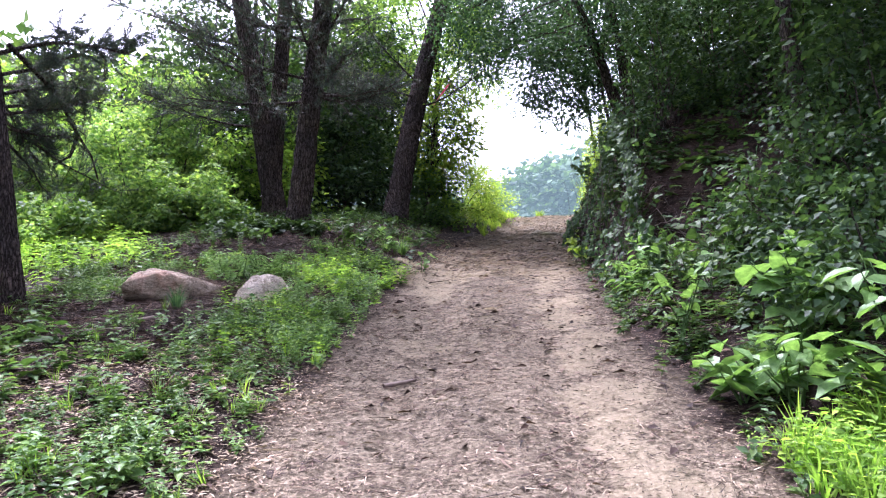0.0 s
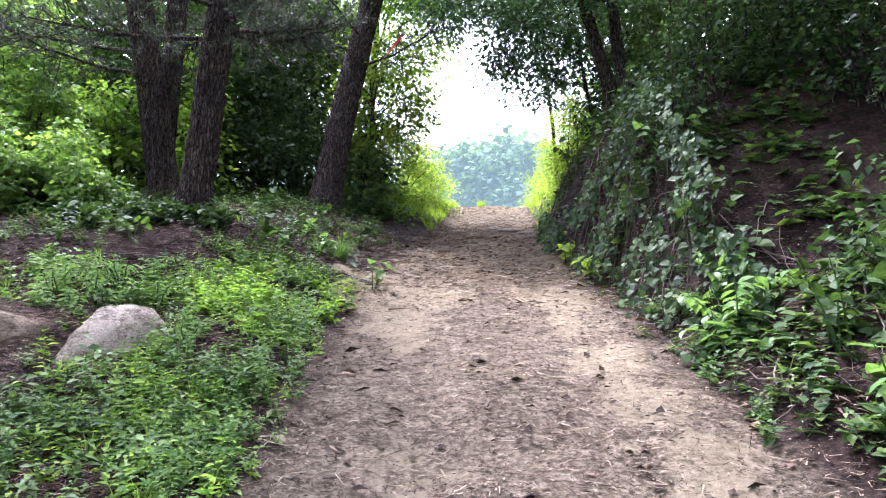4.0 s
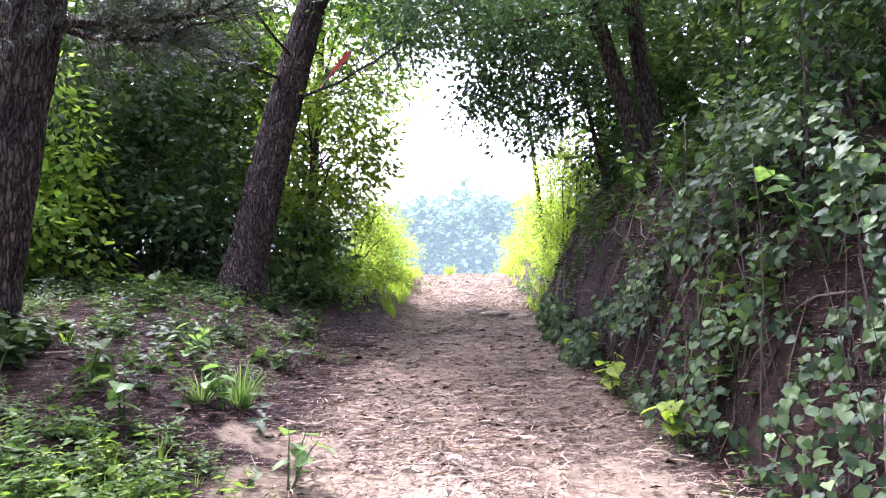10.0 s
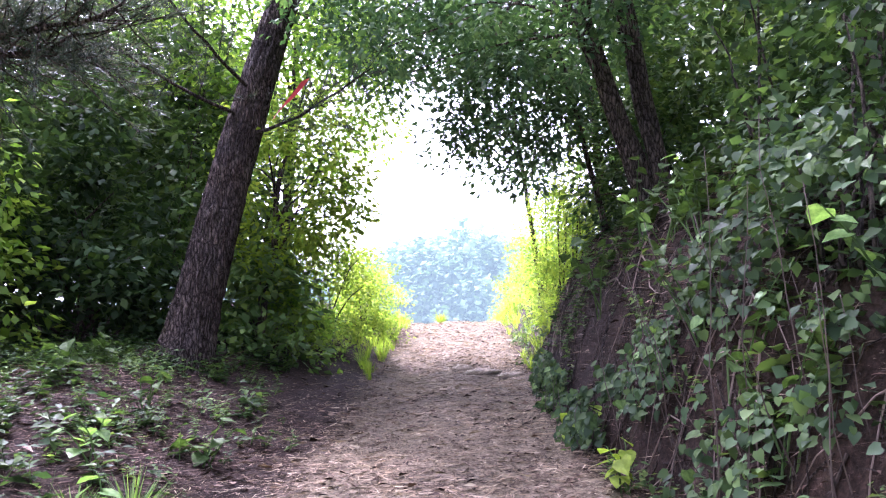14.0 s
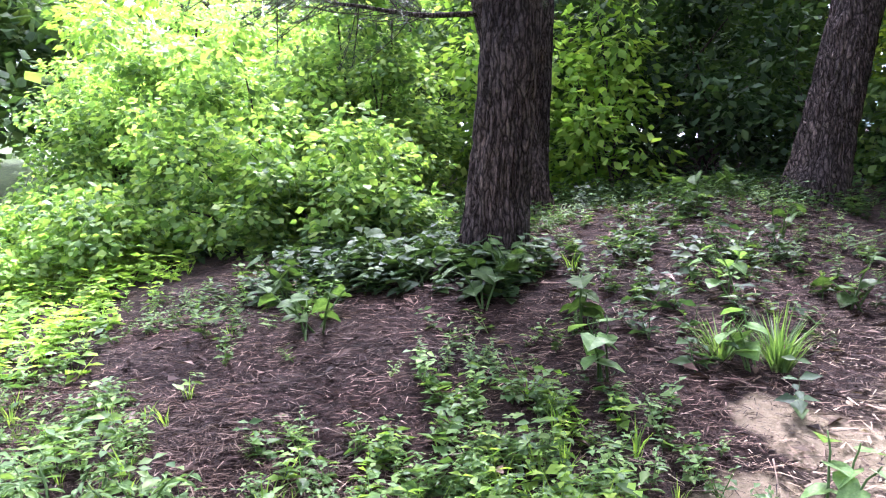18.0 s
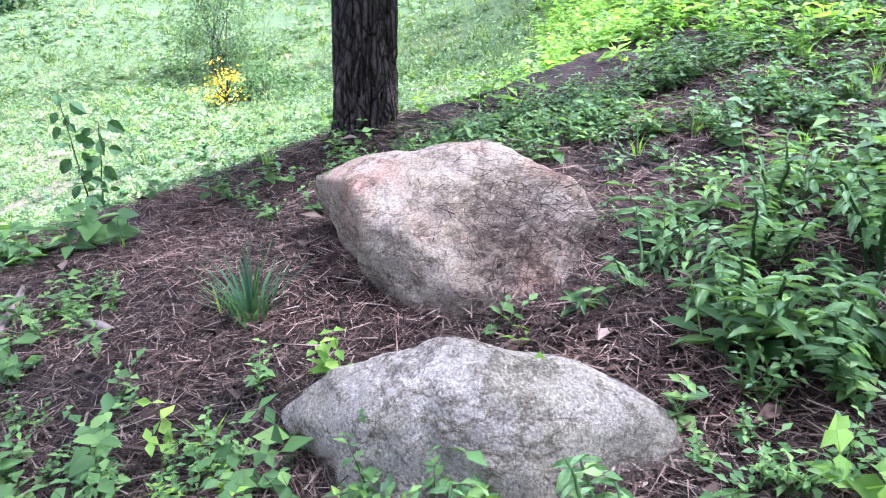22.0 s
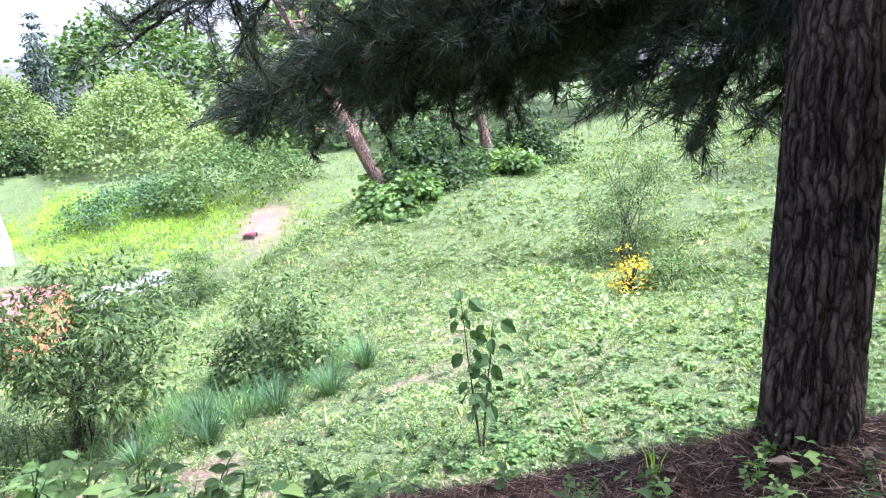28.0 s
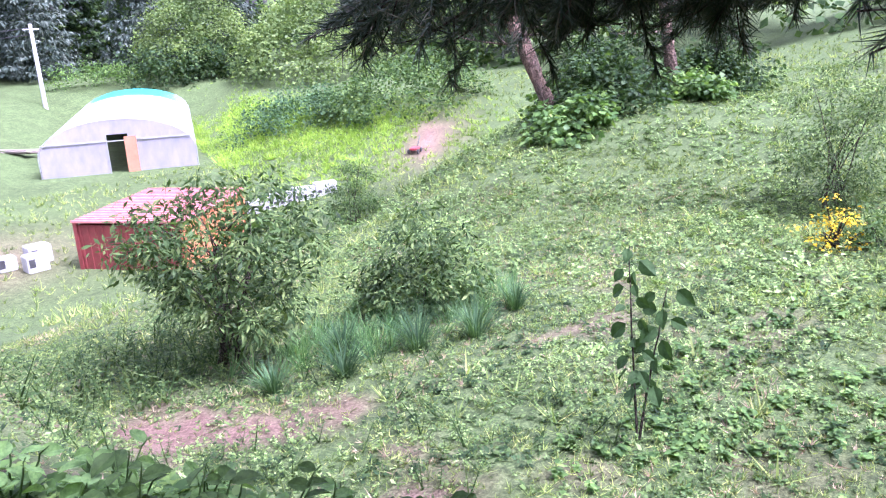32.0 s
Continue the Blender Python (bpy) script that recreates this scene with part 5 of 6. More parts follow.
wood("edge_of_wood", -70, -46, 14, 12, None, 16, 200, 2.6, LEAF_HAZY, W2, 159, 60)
wood("edge_of_wood", -3.6, 23.2, 3.0, 1.2, None, 5.0, 130, 0.9, LEAF_DARK, W3, 182, 50, 0.26, False)
wood("edge_of_wood", -9.5, 25, 7, 2.5, None, 4.2, 150, 1.5, LEAF_DARK, W3, 160, 36, 0.31, False)
wood("edge_of_wood", -14, 22, 5, 3, None, 4, 90, 1.5, LEAF_MID, W3, 161, 36, 0.31, False)
wood("edge_of_wood", 11.5, 12, 2, 9, None, 7, 150, 1.5, LEAF_DARK, W3, 162, 36, 0.31, False)
wood("edge_of_wood", 9.5, 22, 3, 3, None, 7, 110, 1.4, LEAF_DARK, W3, 163, 36, 0.31, False)


# ---- low plants and litter on the ground ----
def herb(g_, stems, pairs, leaf, ratio, kind=LEAF, up=0.7):
    """A small leafy weed about one unit high: stems with leaves in turn."""
    out = []
    for s in range(stems):
        a = g_.uniform(0, 6.28)
        lean_ = g_.uniform(0.15, 0.8)
        d = np.array([math.cos(a) * lean_, math.sin(a) * lean_, 1.0])
        d = d / np.linalg.norm(d) * g_.uniform(0.6, 1.0)
        t = np.linspace(0.25, 1, pairs)
        for i, q in enumerate(t):
            p = d * q
            b = a + i * 1.9 + g_.normal(0, 0.3)
            for k in range(2):
                e = b + k * math.pi
                D = np.array([[math.cos(e), math.sin(e), g_.uniform(-0.25, 0.35)]])
                ln = leaf * g_.uniform(0.7, 1.2) * (1.15 - 0.5 * q)
                out.append(leaves(p[None], D, np.array([[0, 0, 1.0]]) + g_.normal(0, 0.25, (1, 3)), ln, ln * ratio, kind))
        w = np.array([[-d[1], d[0], 0]]) 
        out.append(leaves(np.zeros((1, 3)), d[None], w + 0.01, np.linalg.norm(d), 0.035, NEEDLE))
    return join(out)


def tuft(g_, blades, width, spread_=0.6, kind=BLADE):
    a = g_.uniform(0, 6.28, blades)
    r = g_.uniform(0.1, spread_, blades)
    D = np.stack([np.cos(a) * r, np.sin(a) * r, np.ones(blades)], -1)
    N = np.stack([np.cos(a), np.sin(a), 0.3 * np.ones(blades)], -1)
    P = np.stack([np.cos(a), np.sin(a), 0 * a], -1) * g_.uniform(0, 0.18, (blades, 1))
    return leaves(P, D, -N, g_.uniform(0.5, 1.0, blades), width, kind)


gw = np.random.default_rng(77)
WEEDS = [herb(gw, gw.integers(2, 4), 3, 0.42, 0.55) for _ in range(8)]
FINEWEEDS = [herb(gw, 4, 4, 0.26, 0.5) for _ in range(6)]
BIGWEEDS = [herb(gw, 3, 3, 0.5, 0.42, LEAF) for _ in range(6)]
TUFTS = [tuft(gw, 9, 0.05) for _ in range(6)]
MOWN = [tuft(gw, 9, 0.075, 2.6, NEEDLE) for _ in range(6)]
MAT = [herb(gw, 2, 2, 0.55, 0.6, FLAKE) for _ in range(8)]


def blob(x, y, cx, cy, rx, ry):
    return np.exp(-(((x - cx) / rx) ** 2 + ((y - cy) / ry) ** 2))


def off_path(x, y):
    return np.abs(x - path_x(y)) - path_half(y)


def verge_density(x, y):
    west = step(-(x - path_x(y)) - path_half(y), -0.15, 0.2) * step(x - brow_x(y), -0.8, 0.0)
    d = 0.1 + 0.8 * blob(x, y, -1.25, 10.2, 0.6, 1.0) + 0.5 * blob(x, y, -1.0, 8.6, 0.4, 1.0) + 0.7 * blob(x, y, -1.45, 6.9, 0.55, 1.3) + 0.5 * blob(x, y, -1.9, 4.6, 0.6, 1.2) + 0.4 * blob(x, y, -2.5, 9.7, 0.5, 0.5) + 0.5 * blob(x, y, -3.6, 10.2, 0.8, 0.4) + 0.15 * blob(x, y, -2.7, 7.0, .35, .4)
    patch = step(fbm(x, y, 0.6, 61), 0.48, 0.58)
    return np.clip(west * (d * (0.12 + 0.88 * patch)) * (1 - blob(x, y, -2.6, 8.2, 0.75, 0.7)), 0, 1)


def lay(name, variants, XY, size, mat, label, **kw):
    V, F = scatter(variants, XY[0], XY[1], size, **kw)
    return tagged(soup(name, V, F, mat), label, "plants", kind="stuff")


lay("verge_weeds", WEEDS, spread(7000, -5, 0.5, 2.5, 12, verge_density), 0.17, LEAF_WEED, "low leafy weeds on the verge of the path", g=gw)
lay("verge_weeds", FINEWEEDS, spread(5000, -5, 0.5, 2.5, 12, verge_density), 0.15, LEAF_WEED, "small bright weeds on the verge of the path", g=gw)
dense = lambda x, y: np.clip(1.4 * blob(x, y, -1.2, 10.2, 0.7, 0.95) - 0.2, 0, 1) * step(fbm(x, y, 0.5, 69), 0.33, 0.47) * step(-(x - path_x(y)) - path_half(y), -0.15, 0.15)
lay("verge_weeds", WEEDS, spread(2400, -2.6, 0.2, 7.6, 11.8, dense), 0.18, LEAF_BRIGHT, "thick leafy weeds beside the path", g=gw)
lay("verge_weeds", [herb(gw, 3, 3, 0.45, 0.4, FINE) for _ in range(5)], spread(420, -2.6, 0.2, 7.6, 11.6, dense), 0.2, LEAF_MID, "thick leafy weeds beside the path", g=gw)
LANCE = [herb(gw, 3, 4, 0.42, 0.3, FINE) for _ in range(6)]
lay("verge_weeds", LANCE, spread(130, -3.4, -1.4, 8.8, 10.3, lambda x, y: blob(x, y, -2.4, 9.4, 0.5, 0.4) * step(fbm(x, y, 0.35, 68), 0.35, 0.55)), 0.22, LEAF_WEED, "lance-leaved weeds beside the boulders", g=gw)
lay("verge_weeds", [herb(gw, 3, 3, 0.42, 0.55, FINE) for _ in range(6)], spread(900, -4.2, -1.5, 3.2, 7.8, lambda x, y: step(fbm(x, y, 0.8, 76), 0.5, 0.58) * step(x - brow_x(y), -0.3, 0.3) * (1 - 0.9 * step(y, 5.6, 6.6)) * (0.3 + 0.7 * blob(x, y, -2.5, 5.2, 0.9, 1.6))), 0.2, LEAF_WEED, "broad-leaved weeds in patches on the verge", g=gw)
lay("verge_weeds", WEEDS + FINEWEEDS, spread(2600, -3.2, 0.2, 5.6, 10.8, lambda x, y: np.clip(1.2 * blob(x, y, -1.3, 7.2, 0.5, 1.2) + blob(x, y, -1.4, 9.1, 0.5, 0.9), 0, 1) * step(fbm(x, y, 0.5, 84), 0.42, 0.56) * step(-(x - path_x(y)) - path_half(y), -0.1, 0.2) * (1 - blob(x, y, -2.4, 8.4, 0.6, 0.6))), 0.16, LEAF_BRIGHT, "bright leafy weeds beside the path", g=gw)
edge = lambda x, y: step(-(x - path_x(y)) - path_half(y), -0.05, 0.2) * (1 - step(-(x - path_x(y)) - path_half(y), 1.0, 1.5)) * step(fbm(x, y, 0.45, 89), 0.36, 0.5) * (1 - blob(x, y, -2.2, 8.4, 0.6, 0.6)) * step(y, 6.0, 7.0) * (1 - step(y, 10.4, 11.2))
lay("verge_weeds", WEEDS + FINEWEEDS, spread(2800, -3.0, 0.0, 5.8, 11.2, edge), 0.15, LEAF_WEED, "low leafy weeds along the edge of the path", g=gw)
lay("verge_grass", TUFTS, spread(3000, -5, 0.5, 2.5, 13, lambda x, y: 0.5 * verge_density(x, y)), 0.16, LEAF_BRIGHT, "thin grass among the weeds", g=gw)
lay("brow_weeds", BIGWEEDS + [herb(gw, 2, 3, 0.6, 0.7, HEART) for _ in range(4)], spread(1100, -6.2, -2.3, 3.6, 7.4, lambda x, y: step(x - brow_x(y), -1.8, -0.8) * (1 - step(x - brow_x(y), 0.4, 1.1)) * (1 - step(y, 6.6, 7.4)) * step(fbm(x, y, .6, 62), .42, .56)), 0.22, LEAF_WEED, "broad-leaved weeds along the brow", g=gw)
lay("brow_weeds", WEEDS, spread(3400, -12, -3.4, 7.5, 13.8, lambda x, y: step(brow_x(y) - x, -0.9 - 2.6 * step(y, 9.4, 11), 0.2 - 2.0 * step(y, 9.4, 11)) * (1 - step(brow_x(y) - x, 2, 4)) * (0.1 + 0.9 * step(y, 8.9, 9.8))), 0.24, LEAF_BRIGHT, "bright weeds along the brow", g=gw)
lay("wood_weeds", WEEDS, spread(1900, -5.5, 0.9, 11.8, 18.5, lambda x, y: step(-(x - path_x(y)) - path_half(y), 0.2, 1.6) * step(fbm(x, y, 0.8, 63), 0.42, 0.62)), 0.22, LEAF_DARK, "dark weeds under the trees", g=gw)
lay("bank_foot_weeds", BIGWEEDS, spread(420, 1.4, 3.6, 3.0, 7.0, lambda x, y: step(x - path_x(y) - path_half(y), 0.2, 0.7)), 0.2, LEAF_MID, "leafy weeds beside the path", g=gw)
lay("bank_foot_grass", TUFTS + FINEWEEDS, spread(500, 1.4, 2.6, 2.6, 4.4, lambda x, y: step(x - path_x(y) - path_half(y), 0.0, 0.3)), 0.3, LEAF_BRIGHT, "feathery bright grass beside the path", g=gw)
lay("bank_foot_weeds", WEEDS, spread(2600, 1.2, 4.8, 2.6, 22, lambda x, y: step(x - path_x(y) - path_half(y), -0.15, 0.15) * (1 - step(x - path_x(y) - path_half(y), 0.4, 0.9)) * (0.35 + 0.65 * step(fbm(x, y, 0.7, 64), 0.4, 0.6))), 0.2, LEAF_MID, "leafy weeds along the foot of the bank", g=gw)
lay("bank_creeper", [herb(gw, 2, 2, 0.55, 0.85, HEART) for _ in range(6)], spread(2600, 2.0, 4.6, 6, 18, lambda x, y: step(x - path_x(y) - path_half(y), 0.1, 0.5) * step(fbm(x, y, 0.9, 65), 0.44, 0.6) * (1 - 0.6 * blob(x, y, 3.2, 14.6, 0.9, 1.6)) * (1 - 0.9 * blob(x, y, 3.3, 9.6, 0.9, 1.5))), 0.2, LEAF_MID, "round-leaved creeper hanging over the earth bank", g=gw)
lay("wood_weeds", FINEWEEDS + WEEDS, spread(1100, -4.4, 0.6, 11.2, 16.5, lambda x, y: step(-(x - path_x(y)) - path_half(y), 0.1, 1.0) * (0.12 + 0.88 * step(fbm(x, y, 0.6, 83), 0.46, 0.6))), 0.15, LEAF_MID, "small weeds in the litter under the pines", g=gw)
lay("ivy", [herb(gw, 3, 3, 0.5, 0.8, HEART) for _ in range(6)], spread(700, -4.2, -1.9, 11.6, 13.4, lambda x, y: np.clip(1.3 * blob(x, y, -3.0, 12.3, 0.7, 0.45) + blob(x, y, -2.2, 12.4, 0.3, 0.25), 0, 1)), 0.17, LEAF_DARK, "dark ivy round the foot of the pine", g=gw)
lay("shelf_weeds", WEEDS + FINEWEEDS, spread(1500, -5.2, -3.4, 8.0, 10.6, lambda x, y: np.clip(blob(x, y, -4.1, 8.75, 0.45, 0.5) + blob(x, y, -4.3, 9.6, 0.7, 0.6), 0, 1) * step(fbm(x, y, 0.5, 86), 0.38, 0.55)), 0.14, LEAF_MID, "dark weeds in the litter on the shelf", g=gw)
lay("rise_grass", TUFTS, spread(1500, 1.0, 6.5, 18, 29, lambda x, y: step(off_path(x, y), -0.15, 0.2)), 0.3, LEAF_YELLOW, "sunlit grass at the top of the rise", g=gw)

# litter: needles, chips and fallen leaves
def flat_litter(name, n, area, keep, length, width, kind, mat, label, lift=0.006):
    X, Y = spread(n, *area, keep, gw)
    a = gw.uniform(0, 6.28, len(X))
    D = np.stack([np.cos(a), np.sin(a), gw.normal(0, 0.12, len(X))], -1)
    N = np.array([0, 0, 1.0]) + gw.normal(0, 0.3, (len(X), 3))
    P = np.stack([X, Y, ground_z(X, Y) + lift + (0.012 + 0.2 * length) * gw.random(len(X)) ** 2], -1)
    ln = length * gw.uniform(0.5, 1.4, len(X))
    V, F = leaves(P, D, N, ln, width * gw.uniform(0.7, 1.4, len(X)), kind)
    return tagged(soup(name, V, F, mat), label, "litter", kind="stuff")


def litter_keep(x, y):
    return np.clip((1 - 0.55 * sand_mask(x, y)) * step(x - brow_x(y), -1.0, 0.0) * (1 - step(x - path_x(y) - path_half(y), 1.2, 2.0)), 0, 1)


flat_litter("fallen_needles", 76000, (-5.0, 3.0, 2.4, 14), litter_keep, 0.085, 0.005, NEEDLE, LITTER, "brown pine needles strewn over the ground")
flat_litter("fallen_needles", 120000, (-4.8, -1.3, 6.0, 10.6), litter_keep, 0.1, 0.0045, NEEDLE, LITTER, "thick brown pine litter on the shelf", 0.004)
flat_litter("wood_chips", 150000, (-1.8, 5.2, 2.6, 27), lambda x, y: litter_keep(x, y) * (0.25 + 0.75 * step(0.2 - off_path(x, y), 0, 0.3)), 0.034, 0.009, FLAKE, CHIPS, "chips and crumbs of bark on the path")
flat_litter("dry_straw", 36000, (-4.6, 4.2, 2.6, 20), lambda x, y: litter_keep(x, y) * step(x - path_x(y), -1.9, -1.4) * (0.3 + 0.7 * step(fbm(x, y, 0.5, 75), 0.4, 0.55)), 0.11, 0.006, NEEDLE, STRAW, "pale dry straw and twigs on the path", 0.012)
flat_litter("bark_crumbs", 34000, (-1.2, 5.0, 4.0, 26.5), lambda x, y: litter_keep(x, y) * step(0.2 - off_path(x, y), 0, 0.3) * step(fbm(x, y, 0.45, 78), 0.38, 0.55), 0.04, 0.016, FLAKE, LITTER, "dark crumbs of bark on the path", 0.012)
flat_litter("bark_flakes", 12000, (-1.0, 5.0, 10.5, 26.5), lambda x, y: litter_keep(x, y) * step(0.25 - off_path(x, y), 0, 0.3) * step(fbm(x * 0.5, y, 0.6, 88), 0.42, 0.56), 0.075, 0.026, FLAKE, CHIPS, "brown flakes of bark on the rise", 0.016)
flat_litter("dry_straw", 30000, (-1.0, 5.0, 10.5, 26.5), lambda x, y: litter_keep(x, y) * step(0.25 - off_path(x, y), 0, 0.3), 0.14, 0.01, NEEDLE, STRAW, "pale dry straw and twigs on the rise", 0.016)
flat_litter("fallen_twigs", 2600, (-4.6, 3.2, 2.6, 19), litter_keep, 0.2, 0.009, NEEDLE, LITTER, "thin twigs on the path and verge", 0.012)
flat_litter("fallen_leaves", 1500, (-4.6, 3.0, 2.4, 17), litter_keep, 0.09, 0.045, LEAF, LITTER, "dry leaves on the path and verge", 0.012)

flat_litter("fallen_needles", 70000, (-4.4, 1.0, 10.2, 15.5), lambda x, y: litter_keep(x, y) * step(path_x(y) - x - path_half(y), -0.4, 0.3), 0.095, 0.005, NEEDLE, LITTER, "brown pine needles under the pines", 0.004)

flat_litter("dry_leaves", 15000, (-3.6, -0.6, 2.6, 6.9), lambda x, y: litter_keep(x, y) * (1 - step(y, 5.6, 6.8)) * step(-(x - path_x(y)) - path_half(y), -0.5, 0.1), 0.06, 0.012, FLAKE, STRAW, "pale dry leaf crumbs on the verge", 0.01)

# meadow growth
def meadow_keep(x, y):
    return step(brow_x(y) - x, 0.8, 2.5) * (1 - 0.85 * clay_mask(x, y))


near_meadow = lambda x, y: meadow_keep(x, y) * (0.45 + 0.55 * step(fbm(x, y, 1.2, 66), 0.35, 0.6))
lay("meadow_grass", MOWN, spread(42000, -22, -4, -9, 11, near_meadow), 0.115, GRASS, "short mown grass on the meadow", g=gw, tilt=0.5)
lay("meadow_grass", MOWN, spread(9000, -48, -8, -30, 19, lambda x, y: meadow_keep(x, y) * (1 - blob(x, y, -12, 1, 8, 8))), 0.34, GRASS, "short mown grass on the meadow", g=gw)
lay("meadow_straw", MOWN, spread(9000, -20, -4, -9, 9, lambda x, y: meadow_keep(x, y) * step(fbm(x, y, 1.4, 73), 0.45, 0.65)), 0.13, STRAW, "dead straw lying in the mown meadow", g=gw, tilt=0.6)
lay("meadow_weeds", MAT, spread(30000, -19, -4, -7, 10.5, lambda x, y: meadow_keep(x, y) * (0.25 + 0.75 * step(fbm(x, y, 0.9, 67), 0.4, 0.58))), 0.095, CREEPER, "creeping weeds in the mown meadow", g=gw, tilt=0.4)
lay("meadow_weeds", MAT, spread(16000, -38, -13, -12, 17, lambda x, y: meadow_keep(x, y) * (0.2 + 0.8 * step(fbm(x, y, 1.6, 71), 0.4, 0.58))), 0.2, CREEPER, "creeping weeds over the slope", g=gw, tilt=0.4)
lay("meadow_weeds", MAT, spread(9000, -19, -4, -7, 10.5, lambda x, y: meadow_keep(x, y) * step(fbm(x, y, 0.7, 79), 0.48, 0.6)), 0.12, LEAF_DARK, "dark weeds in tufts on the mown meadow", g=gw, tilt=0.3)
lay("slope_weeds", WEEDS, spread(4600, -20, -5.5, 8.5, 15, lambda x, y: step(brow_x(y) - x, 0.5, 2) * step(y + 0.12 * (x + 6), 8.7, 10.0) * (0.3 + 0.7 * step(fbm(x, y, 1.0, 72), 0.35, 0.55))), 0.36, LEAF_BRIGHT, "lush bright weeds on the slope below the mound", g=gw)
lawn = lambda x, y: (0.93 * (x + 30) - 0.37 * (y + 36) < 3.5) * blob(x, y, -29, -34, 6.5, 12) * 1.6 * (1 - clay_mask(x, y))
lay("lawn", MOWN, spread(20000, -40, -18, -56, -17, lawn), 0.45, LAWN, "lush yellow-green lawn beside the greenhouse", g=gw)


# needles caught on the flat boulder and at its foot
Xr, Yr = spread(9000, -3.3, -2.3, 8.3, 9.2, lambda x, y: np.clip(1.6 * blob(x, y, -2.62, 8.78, 0.3, 0.24), 0, 1), gw)
ar = gw.uniform(0, 6.28, len(Xr))
# the boulder's upper face falls towards the path
zr = np.maximum(np.minimum(1.95 - 0.42 * (Xr + 3.05) - 0.12 * np.clip(Yr - 8.6, 0, 1), 1.97) + 0.015, ground_z(Xr, Yr) + 0.01) + 0.05 * gw.random(len(Xr)) ** 2
tagged(soup("fallen_needles", *leaves(np.stack([Xr, Yr, zr], -1), np.stack([np.cos(ar), np.sin(ar), gw.normal(0, 0.2, len(Xr))], -1), np.array([0, 0, 1.0]) + gw.normal(0, 0.3, (len(Xr), 3)), 0.085, 0.004, NEEDLE), LITTER), "brown pine needles heaped on the boulder", "litter", kind="stuff")


# ---- single plants with large leaves ----
def leaf_mesh(kind, ratio, mat):
    me = bpy.data.meshes.new("leaf")
    V = kind[0] * np.array([ratio, 1, 1])
    me.from_pydata(V.tolist(), [], kind[1].tolist())
    me.materials.append(mat)
    return me


BIG_FRESH = leaf_mat("fresh_large_leaves", [(0, (0.13, 0.24, 0.09)), (1, (0.21, 0.35, 0.13))], 0.4, 0.35, 3.0)
BIG_DARK = leaf_mat("large_green_leaves", [(0, (0.034, 0.07, 0.024)), (1, (0.078, 0.138, 0.04))], 0.3, 0.55, 3.0)


def leafy_plant(name, x, y, stems, per, length, me, label, seed, high=0.9, reach=0.5, category="plant", pair=True, group="", droop=0.3, z=None, tip=0.3, straight=False):
    """A plant of bending stems, each with single large leaves."""
    g_ = np.random.default_rng(seed)
    z = gz(x, y) if z is None else z
    top = thing(name, x, y, z, label, category, group)
    inv = top.matrix_basis.inverted()
    for s in range(stems):
        a = g_.uniform(0, 6.28)
        e = np.array([x + math.cos(a) * reach * g_.uniform(0.3, 1), y + math.sin(a) * reach * g_.uniform(0.3, 1), z + high * (1.0 if straight else g_.uniform(0.6, 1))])
        P = bend((x + g_.normal(0, 0.03), y + g_.normal(0, 0.03), z - 0.05), e, 0.0 if straight else -0.12 * high, 9, 0.01, g_)
        soup("stem", *tube(P, np.linspace(0.008, 0.003, 9), 5), LEAF_MID, top, True)
        for k in range(per):
            t = 0.3 + 0.7 * (k + 0.5) / per
            i = min(int(t * 8), 7)
            p = P[i] + (P[i + 1] - P[i]) * (t * 8 - i)
            for h in range(2 if pair else 1):
                b = a + 1.4 + h * math.pi + k * (0 if pair else 2.4) + g_.normal(0, 0.25)
                d = Vector((math.cos(b), math.sin(b), -droop + g_.normal(0, 0.2))).normalized()
                n = Vector((g_.normal(0, tip), g_.normal(0, tip), 1))
                xa = d.cross(n).normalized()
                za = xa.cross(d)
                m = Matrix((xa, d, za)).transposed().to_4x4()
                ob = new("leaf", me)
                ob.parent, ob.matrix_parent_inverse = top, inv
                ob.matrix_basis = Matrix.Translation(p) @ m @ Matrix.Scale(length * g_.uniform(0.7, 1.2), 4)
    return top


FRESH_OVATE, FRESH_HEART = leaf_mesh(FINE, 0.62, BIG_FRESH), leaf_mesh(HEART, 0.95, BIG_FRESH)
DARK_OVATE, DARK_HEART = leaf_mesh(FINE, 0.6, BIG_DARK), leaf_mesh(HEART, 0.95, BIG_DARK)
R1 = "shrub with fresh green paired leaves at the foot of the bank"
for k, (x, y, n, h) in enumerate(((2.3, 8.7, 7, 0.55), (2.55, 9.15, 6, 0.6), (2.15, 8.3, 5, 0.4))):
    leafy_plant("leafy_shrub", x, y, n, 5, 0.13, FRESH_OVATE, R1, 400 + k, 0.75 * h, 0.65, group="fresh shrubs at the bank")
R2 = "broad-leaved creeper with pale green leaves beside the path"
for k, (x, y, n, h) in enumerate(((2.25, 4.9, 8, 0.6), (2.6, 5.4, 9, 0.75), (2.75, 4.6, 9, 0.8), (2.05, 5.2, 6, 0.4), (3.0, 5.8, 8, 0.8), (2.5, 4.3, 7, 0.5))):
    leafy_plant("broadleaf_creeper", x, y, n, 5, 0.2, FRESH_HEART if k % 2 else FRESH_OVATE, R2, 410 + k, h, 0.5, pair=False, group="broad-leaved creepers")
for k, (x, y) in enumerate(((2.45, 14.1), (2.3, 12.8), (2.2, 11.6))):
    leafy_plant("yellowish_seedling", x, y, 4, 3, 0.13, leaf_mesh(HEART, 0.95, LEAF_YELLOW), "yellow-green seedling with heart-shaped leaves at the bank", 420 + k, 0.4, 0.25, pair=False, group="seedlings at the bank")
